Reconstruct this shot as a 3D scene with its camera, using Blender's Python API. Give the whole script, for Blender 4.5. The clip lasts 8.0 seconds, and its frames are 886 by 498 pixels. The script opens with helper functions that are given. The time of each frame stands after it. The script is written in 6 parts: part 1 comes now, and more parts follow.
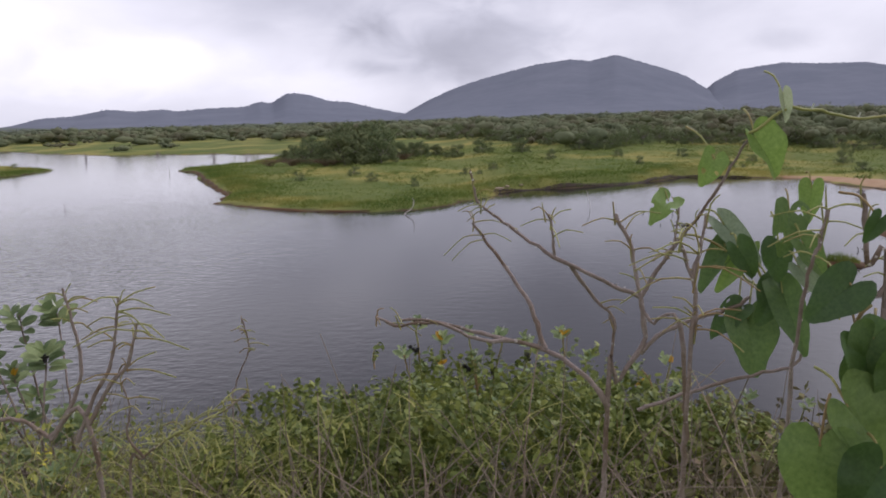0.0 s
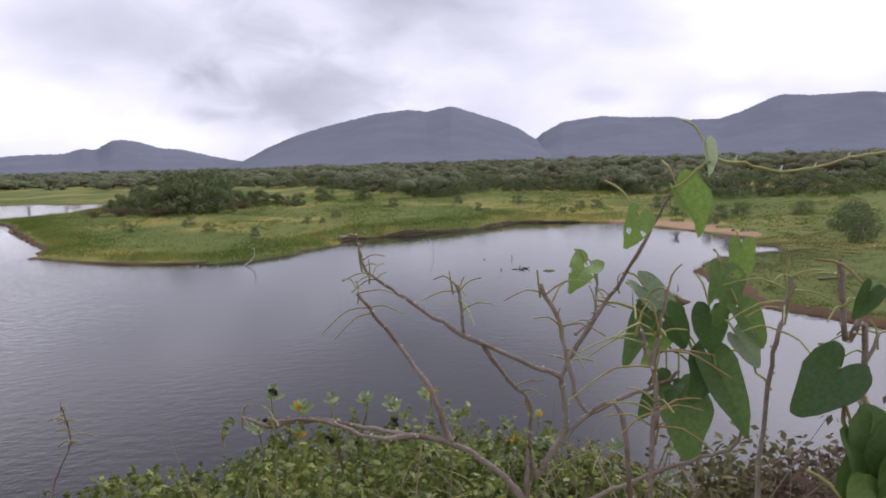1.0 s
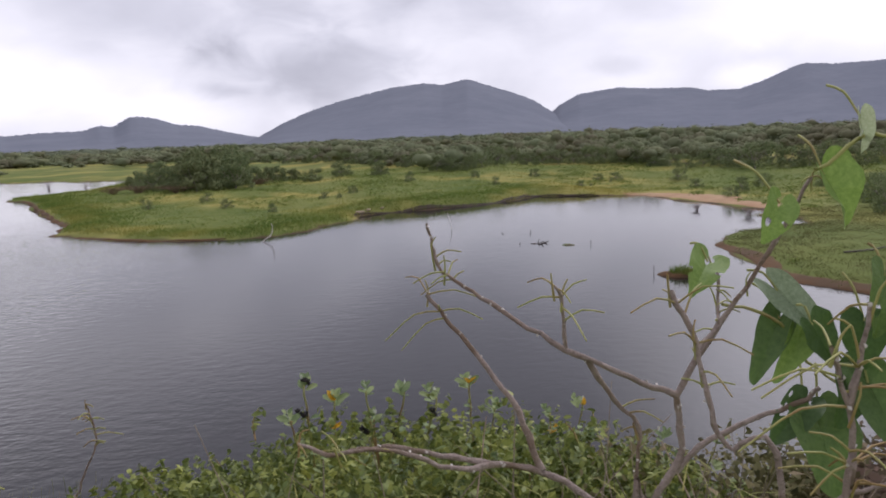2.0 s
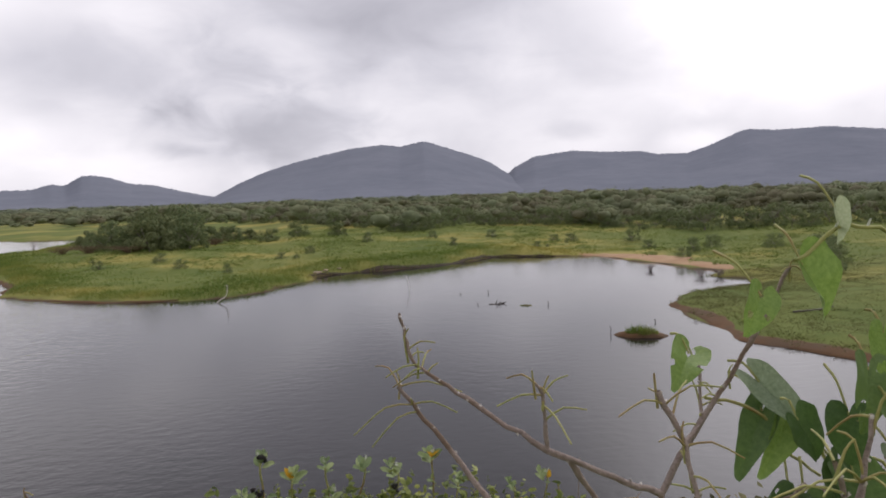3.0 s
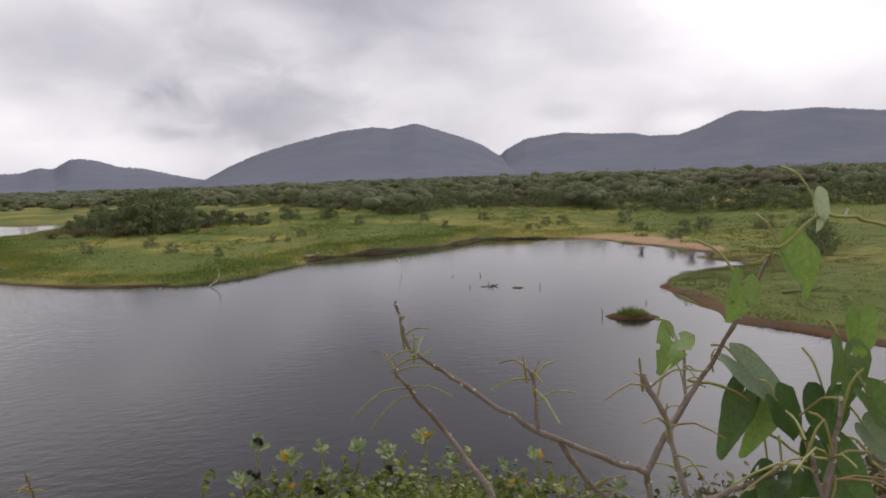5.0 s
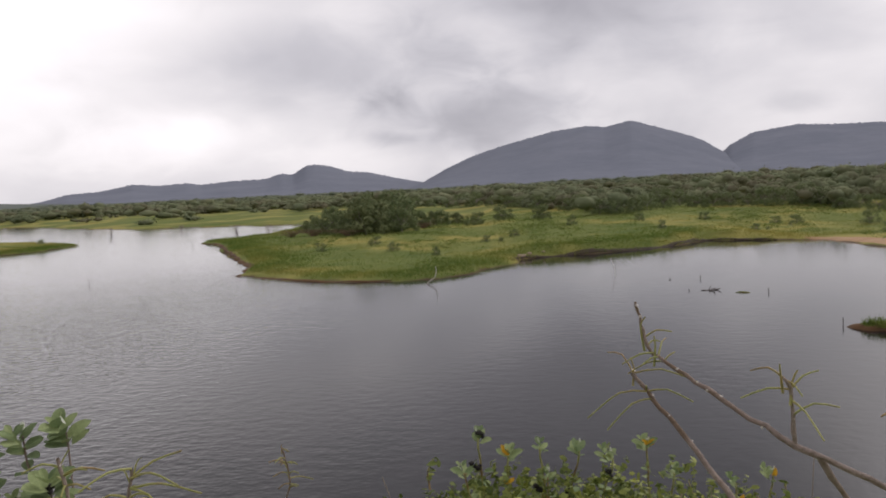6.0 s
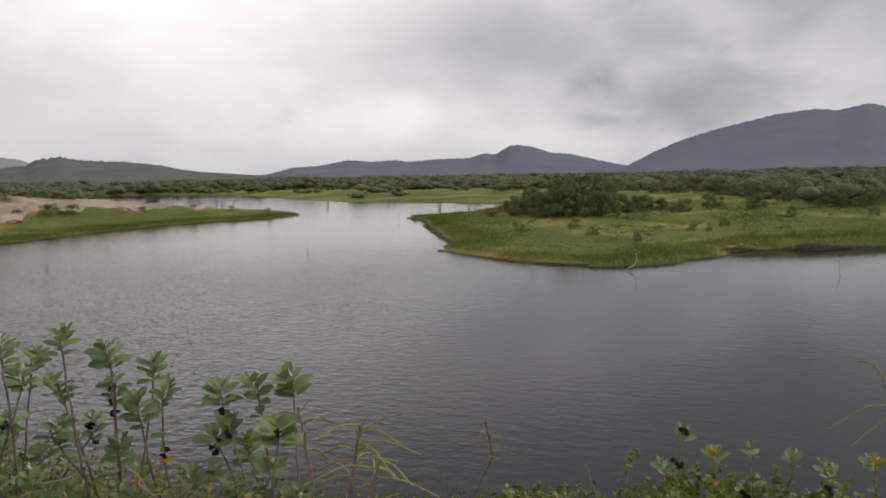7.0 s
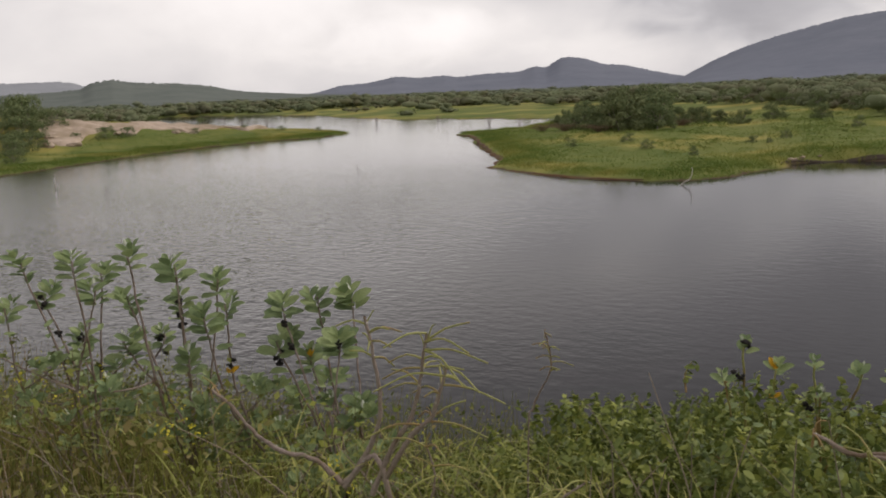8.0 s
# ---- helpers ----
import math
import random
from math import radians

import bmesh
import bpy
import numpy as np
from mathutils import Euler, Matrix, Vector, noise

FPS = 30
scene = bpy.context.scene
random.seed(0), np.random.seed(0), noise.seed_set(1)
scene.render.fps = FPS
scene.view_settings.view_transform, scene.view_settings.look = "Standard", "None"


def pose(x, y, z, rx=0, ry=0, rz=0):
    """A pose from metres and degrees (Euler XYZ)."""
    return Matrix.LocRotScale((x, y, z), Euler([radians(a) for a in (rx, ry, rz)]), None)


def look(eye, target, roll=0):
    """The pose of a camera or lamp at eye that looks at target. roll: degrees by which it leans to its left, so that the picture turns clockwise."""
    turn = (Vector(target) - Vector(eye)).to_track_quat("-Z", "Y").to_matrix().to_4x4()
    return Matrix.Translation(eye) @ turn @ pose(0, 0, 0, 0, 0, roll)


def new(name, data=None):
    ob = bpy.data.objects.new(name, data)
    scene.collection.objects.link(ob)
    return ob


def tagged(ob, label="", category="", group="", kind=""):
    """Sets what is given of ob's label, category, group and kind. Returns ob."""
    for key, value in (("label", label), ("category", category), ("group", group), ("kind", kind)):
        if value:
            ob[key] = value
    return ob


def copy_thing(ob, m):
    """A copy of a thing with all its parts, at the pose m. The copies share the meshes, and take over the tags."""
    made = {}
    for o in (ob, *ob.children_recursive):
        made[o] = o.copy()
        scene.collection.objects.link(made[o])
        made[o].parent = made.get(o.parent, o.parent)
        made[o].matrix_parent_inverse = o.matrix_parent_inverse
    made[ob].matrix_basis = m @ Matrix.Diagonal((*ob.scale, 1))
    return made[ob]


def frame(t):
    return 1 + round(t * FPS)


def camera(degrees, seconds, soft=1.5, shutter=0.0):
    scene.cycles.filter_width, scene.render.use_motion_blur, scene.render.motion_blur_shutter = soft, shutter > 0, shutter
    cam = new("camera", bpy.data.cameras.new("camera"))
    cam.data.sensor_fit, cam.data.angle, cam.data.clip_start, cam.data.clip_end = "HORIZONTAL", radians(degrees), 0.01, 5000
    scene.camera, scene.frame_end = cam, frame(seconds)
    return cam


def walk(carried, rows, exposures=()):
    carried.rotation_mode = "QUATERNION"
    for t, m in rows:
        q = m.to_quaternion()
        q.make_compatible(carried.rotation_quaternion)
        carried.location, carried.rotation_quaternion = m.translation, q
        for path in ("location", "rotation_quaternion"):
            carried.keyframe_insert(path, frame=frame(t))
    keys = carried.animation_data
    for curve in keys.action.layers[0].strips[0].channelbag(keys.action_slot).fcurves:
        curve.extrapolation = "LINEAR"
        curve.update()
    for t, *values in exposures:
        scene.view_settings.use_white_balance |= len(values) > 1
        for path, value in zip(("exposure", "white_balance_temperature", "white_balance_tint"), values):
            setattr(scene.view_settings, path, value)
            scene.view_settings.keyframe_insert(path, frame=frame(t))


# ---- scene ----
cam = camera(61.55, 8.0, soft=1.9)
PATH = [
    (0, 0.000, 0.000, 6.000, 80.03, 1.54, 0.00),
    (0.2, -0.009, 0.046, 6.007, 80.62, 1.52, -2.69),
    (0.5, -0.033, 0.110, 6.012, 80.58, 1.17, -4.02),
    (0.7, -0.037, 0.179, 6.002, 81.06, -0.40, -4.35),
    (1, -0.066, 0.265, 6.009, 83.36, 1.41, -12.10),
    (1.2, -0.087, 0.302, 5.997, 81.52, 0.23, -11.55),
    (1.5, -0.123, 0.375, 5.995, 81.33, 1.50, -10.01),
    (1.7, -0.124, 0.444, 6.000, 81.34, 1.80, -10.54),
    (2.8, -0.140, 0.533, 6.059, 83.73, 2.25, -11.40),
    (3, -0.140, 0.544, 6.057, 85.93, 1.66, -14.16),
    (3.2, -0.149, 0.527, 6.063, 85.74, 0.55, -13.37),
    (3.5, -0.144, 0.533, 6.063, 84.37, -0.37, -11.07),
    (3.7, -0.161, 0.510, 6.063, 82.88, 0.14, -9.15),
    (4, -0.158, 0.521, 6.063, 83.04, 1.40, -9.93),
    (4.2, -0.161, 0.518, 6.068, 83.40, 1.29, -10.67),
    (5.3, -0.150, 0.500, 6.073, 84.67, 2.10, -15.41),
    (5.5, -0.164, 0.484, 6.081, 84.02, 3.27, -9.72),
    (5.7, -0.179, 0.492, 6.076, 84.30, 3.71, -3.40),
    (6, -0.195, 0.498, 6.073, 85.22, 2.74, 1.39),
    (6.2, -0.216, 0.478, 6.075, 85.39, 2.67, 7.01),
    (6.5, -0.234, 0.491, 6.075, 85.22, 3.22, 13.16),
    (6.7, -0.242, 0.490, 6.072, 84.99, 1.44, 14.66),
    (7, -0.243, 0.480, 6.079, 84.27, 0.95, 16.74),
    (7.5, -0.258, 0.475, 6.064, 80.90, 0.96, 17.78),
    (8, -0.282, 0.499, 6.056, 78.02, 2.12, 20.44),
]
walk(cam, [(r[0], pose(*r[1:])) for r in PATH], exposures=[(0.0, 0.22, 6000, 21), (1.0, 0.40, 5950, 22), (1.7, 0.38, 6000, 21), (2.8, 0.33, 6330, 17), (3.5, 0.21, 6400, 17), (5.5, 0.17, 6480, 17), (6.0, 0.12, 6500, 16), (6.5, -0.16, 6500, 14), (7.5, -0.05, 6560, 14), (8.0, 0.05, 6750, 14)])


# ---------- world: overcast evening sky ----------
def build_world():
    world = bpy.data.worlds.new("overcast_sky")
    scene.world = world
    world.use_nodes = True
    nt = world.node_tree
    nt.nodes.clear()
    N = lambda kind: nt.nodes.new(kind)
    L = nt.links.new

    def math_(op, a, b=None, c=None):
        n = N("ShaderNodeMath")
        n.operation = op
        for i, v in enumerate((a, b, c)):
            if v is None:
                continue
            if isinstance(v, (int, float)):
                n.inputs[i].default_value = v
            else:
                L(v, n.inputs[i])
        return n.outputs[0]

    coord = N("ShaderNodeTexCoord").outputs["Generated"]
    sep = N("ShaderNodeSeparateXYZ")
    L(coord, sep.inputs[0])
    x, y, z = sep.outputs
    # cloud layer seen in perspective: horizontal place on a flat ceiling
    zz = math_("MAXIMUM", math_("ADD", z, 0.30), 0.05)
    px, py = math_("DIVIDE", x, zz), math_("DIVIDE", y, zz)
    comb = N("ShaderNodeCombineXYZ")
    L(px, comb.inputs[0])
    L(py, comb.inputs[1])
    comb.inputs[2].default_value = 1.7

    def noise_(scale, detail, rough, vec, dist=0.0):
        n = N("ShaderNodeTexNoise")
        n.inputs["Scale"].default_value = scale
        n.inputs["Detail"].default_value = detail
        n.inputs["Roughness"].default_value = rough
        n.inputs["Distortion"].default_value = dist
        L(vec, n.inputs["Vector"])
        return n.outputs["Fac"]

    stretched = N("ShaderNodeVectorMath")
    stretched.operation = "MULTIPLY"
    stretched.inputs[1].default_value = (1.0, 1.0, 1.9)
    L(coord, stretched.inputs[0])
    big = noise_(0.9, 3, 0.45, comb.outputs[0], 0.2)
    puffs = noise_(5.5, 5, 0.48, stretched.outputs[0], 0.35)
    wisps = noise_(11.0, 4, 0.5, stretched.outputs[0], 0.5)

    def blob(az, el, wide, high, warp=0.05):
        """1 at the direction az, el (degrees), falling to 0 at the given half widths (degrees), with a ragged rim."""
        a, e = radians(az), radians(el)
        # sideways and upward offset from that direction
        side = math_("ADD", math_("MULTIPLY", x, math.cos(a)), math_("MULTIPLY", y, -math.sin(a)))
        along = math_("ADD", math_("MULTIPLY", x, math.sin(a)), math_("MULTIPLY", y, math.cos(a)))
        front = math_("GREATER_THAN", along, 0.0)
        up = math_("SUBTRACT", z, math.sin(e))
        w = math_("MULTIPLY", math_("SUBTRACT", wisps, 0.5), warp * 9)
        q = math_("ADD", math_("POWER", math_("ABSOLUTE", math_("DIVIDE", side, math.sin(radians(wide)))), 2.0),
                  math_("POWER", math_("ABSOLUTE", math_("DIVIDE", up, math.sin(radians(high)))), 2.0))
        q = math_("SQRT", q)
        q = math_("ADD", q, w)
        m = N("ShaderNodeMapRange")
        m.interpolation_type = "SMOOTHSTEP"
        for i, v in ((1, 1.15), (2, 0.15), (3, 0.0), (4, 1.0)):
            m.inputs[i].default_value = v
        L(q, m.inputs[0])
        return math_("MULTIPLY", m.outputs[0], front)

    # brightness of the cloud ceiling, more even overhead
    calm = N("ShaderNodeMapRange")
    calm.interpolation_type = "SMOOTHSTEP"
    for i, v in ((1, 0.14), (2, 0.30), (3, 0.55), (4, 0.16)):
        calm.inputs[i].default_value = v
    L(z, calm.inputs[0])
    level = math_("ADD", math_("MULTIPLY", math_("SUBTRACT", big, 0.5), 0.24), math_("MULTIPLY", math_("SUBTRACT", puffs, 0.5), calm.outputs[0]))
    level = math_("ADD", level, math_("MULTIPLY", math_("SUBTRACT", wisps, 0.5), 0.12))
    level = math_("ADD", level, 0.79)
    # the ceiling is set darker overhead, to dim near water and plants
    over = N("ShaderNodeMapRange")
    over.interpolation_type = "SMOOTHSTEP"
    for i, v in ((1, 0.20), (2, 0.55), (3, 0.0), (4, -0.26)):
        over.inputs[i].default_value = v
    L(z, over.inputs[0])
    level = math_("ADD", level, over.outputs[0])
    for az, el, wide, high, warp, gain in SKY_BLOBS:
        level = math_("ADD", level, math_("MULTIPLY", blob(az, el, wide, high, warp), gain))
    level = math_("MAXIMUM", level, 0.12)
    ramp = N("ShaderNodeValToRGB")
    ramp.color_ramp.elements[0].position, ramp.color_ramp.elements[0].color = 0.15, (0.22, 0.222, 0.25, 1)
    ramp.color_ramp.elements[1].position, ramp.color_ramp.elements[1].color = 1.0, (0.82, 0.81, 0.806, 1)
    mid = ramp.color_ramp.elements.new(0.6)
    mid.color = (0.53, 0.532, 0.555, 1)
    L(math_("MINIMUM", level, 1.0), ramp.inputs[0])
    clouds = N("ShaderNodeBackground")
    L(ramp.outputs[0], clouds.inputs[0])
    L(math_("ADD", 1.04, math_("MULTIPLY", math_("MAXIMUM", math_("SUBTRACT", level, 1.0), 0.0), 0.8)), clouds.inputs[1])
    sky = N("ShaderNodeTexSky")
    sky.sky_type, sky.sun_disc = "NISHITA", False
    sky.sun_elevation, sky.sun_rotation = radians(SUN_EL), radians(SUN_AZ)
    above = N("ShaderNodeBackground")
    L(sky.outputs[0], above.inputs[0])
    above.inputs[1].default_value = 0.05
    mix = N("ShaderNodeMixShader")
    mix.inputs[0].default_value = 0.96
    L(above.outputs[0], mix.inputs[1])
    L(clouds.outputs[0], mix.inputs[2])
    out = N("ShaderNodeOutputWorld")
    L(mix.outputs[0], out.inputs[0])


SUN_EL, SUN_AZ = 48.0, 50.0
# azimuth, elevation, half width, half height (degrees), raggedness, brightness
SKY_BLOBS = [
    (-20, 3.6, 17, 3.2, 0.08, 0.16),      # glowing gap under the cloud edge
    (-21, 4.2, 10, 2.6, 0.10, 0.17),
    (-9, 2.6, 7, 2.2, 0.07, 0.14),
    (-5.8, 4.0, 3.2, 1.0, 0.26, -0.16),   # dark rag of cloud
    (2, 4.9, 11, 3.6, 0.12, -0.31),       # cloud on the shoulder of the mountain
    (-10.5, 9.4, 16, 3.8, 0.09, -0.27),    # dark cloud belly
    (11, 14, 16, 6.0, 0.05, -0.18),
    (10, 20, 22, 12, 0.04, -0.20),        # unseen dark patch added above the far bay to dim its water
    (40, 9, 13, 6.0, 0.06, 0.36),         # thin bright cloud
    (42, 24, 18, 13, 0.05, 1.6),          # the sun behind thin cloud
    # added high up to brighten the eastern water by reflection
    (34, 16, 13, 8, 0.05, 0.30),
    (33, 3.5, 3.2, 1.2, 0.10, 0.20),
    (24, 4.6, 3.0, 0.9, 0.12, -0.12),
    (-34, 10, 22, 9, 0.06, 0.34),
    # added high up to brighten the western water by reflection
    (-38, 16, 26, 9, 0.04, 0.42),
]
build_world()
sun = new("sun", bpy.data.lights.new("sun", "SUN"))
sun.data.energy, sun.data.angle, sun.data.color = 1.3, radians(26), (1.0, 0.96, 0.91)
sun_dir = Vector((math.sin(radians(SUN_AZ)) * math.cos(radians(SUN_EL)), math.cos(radians(SUN_AZ)) * math.cos(radians(SUN_EL)), math.sin(radians(SUN_EL))))
sun.matrix_world = look(sun_dir * 100, (0, 0, 0))


# ---------- materials ----------
def mat(name, low, high, scale=4.0, rough=0.8, bump=0.3, fine=40.0, island=0.0, through_light=0.0, spec=0.3, third=None, third_scale=0.3, stretch=(1, 1, 1), object_random=0.0):
    """A matt surface: two colours by coarse and fine noise, a third in large patches, relief; island: brightness change per piece; through_light: leaf translucency."""
    m = bpy.data.materials.new(name)
    m.use_nodes = True
    nt = m.node_tree
    b = nt.nodes["Principled BSDF"]
    out = nt.nodes["Material Output"]
    L = nt.links.new
    tc = nt.nodes.new("ShaderNodeTexCoord")
    mp = nt.nodes.new("ShaderNodeMapping")
    mp.inputs["Scale"].default_value = stretch
    L(tc.outputs["Object"], mp.inputs[0])

    def noise_(sc, det):
        n = nt.nodes.new("ShaderNodeTexNoise")
        n.inputs["Scale"].default_value, n.inputs["Detail"].default_value = sc, det
        n.inputs["Roughness"].default_value = 0.65
        L(mp.outputs[0], n.inputs["Vector"])
        return n.outputs["Fac"]

    coarse, grain = noise_(scale, 4), noise_(fine, 3)
    add = nt.nodes.new("ShaderNodeMath")
    add.operation = "MULTIPLY_ADD"
    L(grain, add.inputs[0])
    add.inputs[1].default_value = 0.5
    L(coarse, add.inputs[2])
    rng = nt.nodes.new("ShaderNodeMapRange")
    for i, v in ((1, 0.5), (2, 1.0), (3, 0.0), (4, 1.0)):
        rng.inputs[i].default_value = v
    L(add.outputs[0], rng.inputs[0])
    mix = nt.nodes.new("ShaderNodeMix")
    mix.data_type = "RGBA"
    mix.inputs["A"].default_value, mix.inputs["B"].default_value = (*low, 1), (*high, 1)
    L(rng.outputs[0], mix.inputs["Factor"])
    color = mix.outputs["Result"]
    if third:
        patch = noise_(third_scale, 3)
        pr = nt.nodes.new("ShaderNodeMapRange")
        pr.interpolation_type = "SMOOTHSTEP"
        for i, v in ((1, 0.46), (2, 0.62), (3, 0.0), (4, 1.0)):
            pr.inputs[i].default_value = v
        L(patch, pr.inputs[0])
        mx = nt.nodes.new("ShaderNodeMix")
        mx.data_type = "RGBA"
        L(pr.outputs[0], mx.inputs["Factor"])
        L(color, mx.inputs["A"])
        mx.inputs["B"].default_value = (*third, 1)
        color = mx.outputs["Result"]
    if island or object_random:
        if island:
            src = nt.nodes.new("ShaderNodeNewGeometry").outputs["Random Per Island"]
            amount = island
        else:
            src = nt.nodes.new("ShaderNodeObjectInfo").outputs["Random"]
            amount = object_random
        r2 = nt.nodes.new("ShaderNodeMapRange")
        for i, v in ((1, 0.0), (2, 1.0), (3, 1 - amount), (4, 1 + amount)):
            r2.inputs[i].default_value = v
        L(src, r2.inputs[0])
        hs = nt.nodes.new("ShaderNodeHueSaturation")
        L(r2.outputs[0], hs.inputs["Value"])
        h2 = nt.nodes.new("ShaderNodeMapRange")
        for i, v in ((1, 0.0), (2, 1.0), (3, 0.515), (4, 0.48)):
            h2.inputs[i].default_value = v
        L(src, h2.inputs[0])
        L(h2.outputs[0], hs.inputs["Hue"])
        L(color, hs.inputs["Color"])
        color = hs.outputs["Color"]
    L(color, b.inputs["Base Color"])
    b.inputs["Roughness"].default_value = rough
    b.inputs["Specular IOR Level"].default_value = spec
    if bump:
        bp = nt.nodes.new("ShaderNodeBump")
        bp.inputs["Strength"].default_value = bump
        bp.inputs["Distance"].default_value = 0.02
        L(add.outputs[0], bp.inputs["Height"])
        L(bp.outputs[0], b.inputs["Normal"])
    if through_light:
        tr = nt.nodes.new("ShaderNodeBsdfTranslucent")
        L(color, tr.inputs["Color"])
        ms = nt.nodes.new("ShaderNodeMixShader")
        ms.inputs[0].default_value = through_light
        L(b.outputs[0], ms.inputs[1])
        L(tr.outputs[0], ms.inputs[2])
        L(ms.outputs[0], out.inputs[0])
    return m


def water_material():
    m = bpy.data.materials.new("lake_water")
    m.use_nodes = True
    nt = m.node_tree
    b = nt.nodes["Principled BSDF"]
    L = nt.links.new
    b.inputs["Base Color"].default_value = (0.016, 0.015, 0.015, 1)
    b.inputs["Roughness"].default_value = 0.06
    b.inputs["IOR"].default_value = 1.33
    tc = nt.nodes.new("ShaderNodeTexCoord")

    def waves(scale, sx, sy, detail, turn):
        mp = nt.nodes.new("ShaderNodeMapping")
        mp.inputs["Scale"].default_value = (sx, sy, 1)
        mp.inputs["Rotation"].default_value = (0, 0, radians(turn))
        L(tc.outputs["Object"], mp.inputs[0])
        n = nt.nodes.new("ShaderNodeTexNoise")
        n.inputs["Scale"].default_value, n.inputs["Detail"].default_value = scale, detail
        n.inputs["Roughness"].default_value = 0.55
        L(mp.outputs[0], n.inputs["Vector"])
        return n.outputs["Fac"]

    def spread_(value, a, b, lo, hi):
        """Smooth step of a value from a to b, giving lo to hi."""
        n = nt.nodes.new("ShaderNodeMapRange")
        n.interpolation_type = "SMOOTHSTEP"
        for i, v in ((1, a), (2, b), (3, lo), (4, hi)):
            n.inputs[i].default_value = v
        L(value, n.inputs[0])
        return n.outputs[0]

    def math_(op, a, b):
        n = nt.nodes.new("ShaderNodeMath")
        n.operation = op
        for i, v in enumerate((a, b)):
            if isinstance(v, (int, float)):
                n.inputs[i].default_value = v
            else:
                L(v, n.inputs[i])
        return n.outputs[0]

    ripple = waves(2.6, 0.8, 1.25, 2, 12)
    wavelet = waves(6.5, 0.8, 1.2, 1, -10)
    chop = waves(1.1, 0.9, 1.0, 1, -20)
    gusts = waves(0.045, 1.0, 1.6, 3, 30)
    sepx = nt.nodes.new("ShaderNodeSeparateXYZ")
    L(tc.outputs["Object"], sepx.inputs[0])
    across, along = sepx.outputs[0], sepx.outputs[1]
    # wind on the open western water, a light breeze under the bank, calm in the bay and behind the point
    wind = math_("ADD", math_("MULTIPLY", math_("SUBTRACT", gusts, 0.5), 0.7), spread_(across, 1.0, -20.0, 0.06, 0.78))
    wind = math_("ADD", wind, math_("MULTIPLY", spread_(along, 34.0, 14.0, 0.0, 0.10), spread_(gusts, 0.35, 0.6, 0.4, 1.0)))
    wind = math_("MULTIPLY", wind, spread_(along, 18.0, 75.0, 1.0, 0.16))
    wind = math_("MULTIPLY", wind, spread_(along, 9.0, 26.0, 0.55, 1.0))
    strength = spread_(wind, 0.0, 1.0, 0.09, 0.85)
    h = math_("ADD", ripple, math_("ADD", math_("MULTIPLY", wavelet, 0.36), math_("MULTIPLY", chop, 0.3)))
    bp = nt.nodes.new("ShaderNodeBump")
    bp.inputs["Distance"].default_value = 0.075
    L(strength, bp.inputs["Strength"])
    L(h, bp.inputs["Height"])
    L(bp.outputs[0], b.inputs["Normal"])
    return m


M_WATER = water_material()
# haze of the distance is put into these three hillside colours
M_HILL = mat("hazed_wooded_hillside", (0.162, 0.176, 0.212), (0.208, 0.220, 0.255), scale=0.006, fine=0.035, rough=0.95, bump=0.0, spec=0.0)
M_HILL_PALE = mat("hazed_far_hillside", (0.27, 0.28, 0.30), (0.33, 0.34, 0.355), scale=0.008, fine=0.10, rough=0.95, bump=0.0, spec=0.0)
M_HILL_NEAR = mat("hazed_near_hillside", (0.130, 0.147, 0.134), (0.180, 0.196, 0.174), scale=0.02, fine=0.12, rough=0.95, bump=0.0, spec=0.0)
M_GRASSLEAF = mat("lake_grass", (0.084, 0.146, 0.028), (0.216, 0.258, 0.062), scale=0.16, fine=1.2, rough=0.8, bump=0.0, island=0.05, through_light=0.5, spec=0.1, third=(0.315, 0.295, 0.080), third_scale=0.05)
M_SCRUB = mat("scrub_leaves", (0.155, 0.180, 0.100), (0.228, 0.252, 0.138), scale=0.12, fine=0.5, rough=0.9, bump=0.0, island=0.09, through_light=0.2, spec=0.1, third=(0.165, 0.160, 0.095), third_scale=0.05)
# the same scrub farther off, distance haze put into its colour
M_SCRUB_HAZED = mat("hazed_far_scrub_leaves", (0.160, 0.184, 0.122), (0.215, 0.238, 0.160), scale=0.02, fine=0.2, rough=0.9, bump=0.0, island=0.06, through_light=0.2, spec=0.05)
M_TREE = mat("tree_leaves", (0.112, 0.150, 0.066), (0.212, 0.250, 0.114), scale=0.4, fine=1.2, rough=0.75, bump=0.0, island=0.14, through_light=0.2, spec=0.1)
M_BARK = mat("grey_bark", (0.16, 0.13, 0.11), (0.30, 0.26, 0.22), scale=6, fine=60, rough=0.9, bump=0.5)
M_DEADWOOD = mat("dead_wood", (0.50, 0.46, 0.40), (0.72, 0.67, 0.60), scale=8, fine=50, rough=0.9, bump=0.4)
M_WETWOOD = mat("wet_wood", (0.05, 0.04, 0.035), (0.12, 0.10, 0.085), scale=8, fine=50, rough=0.6, bump=0.4)
M_SAND = mat("beach_sand", (0.32, 0.20, 0.11), (0.46, 0.31, 0.18), scale=0.6, fine=14, rough=0.95, bump=0.25, third=(0.36, 0.21, 0.12), third_scale=0.25)
M_ROCK = mat("pale_sandstone", (0.36, 0.275, 0.205), (0.58, 0.46, 0.36), scale=0.35, fine=5, rough=0.9, bump=0.5, third=(0.34, 0.265, 0.185), third_scale=0.2)


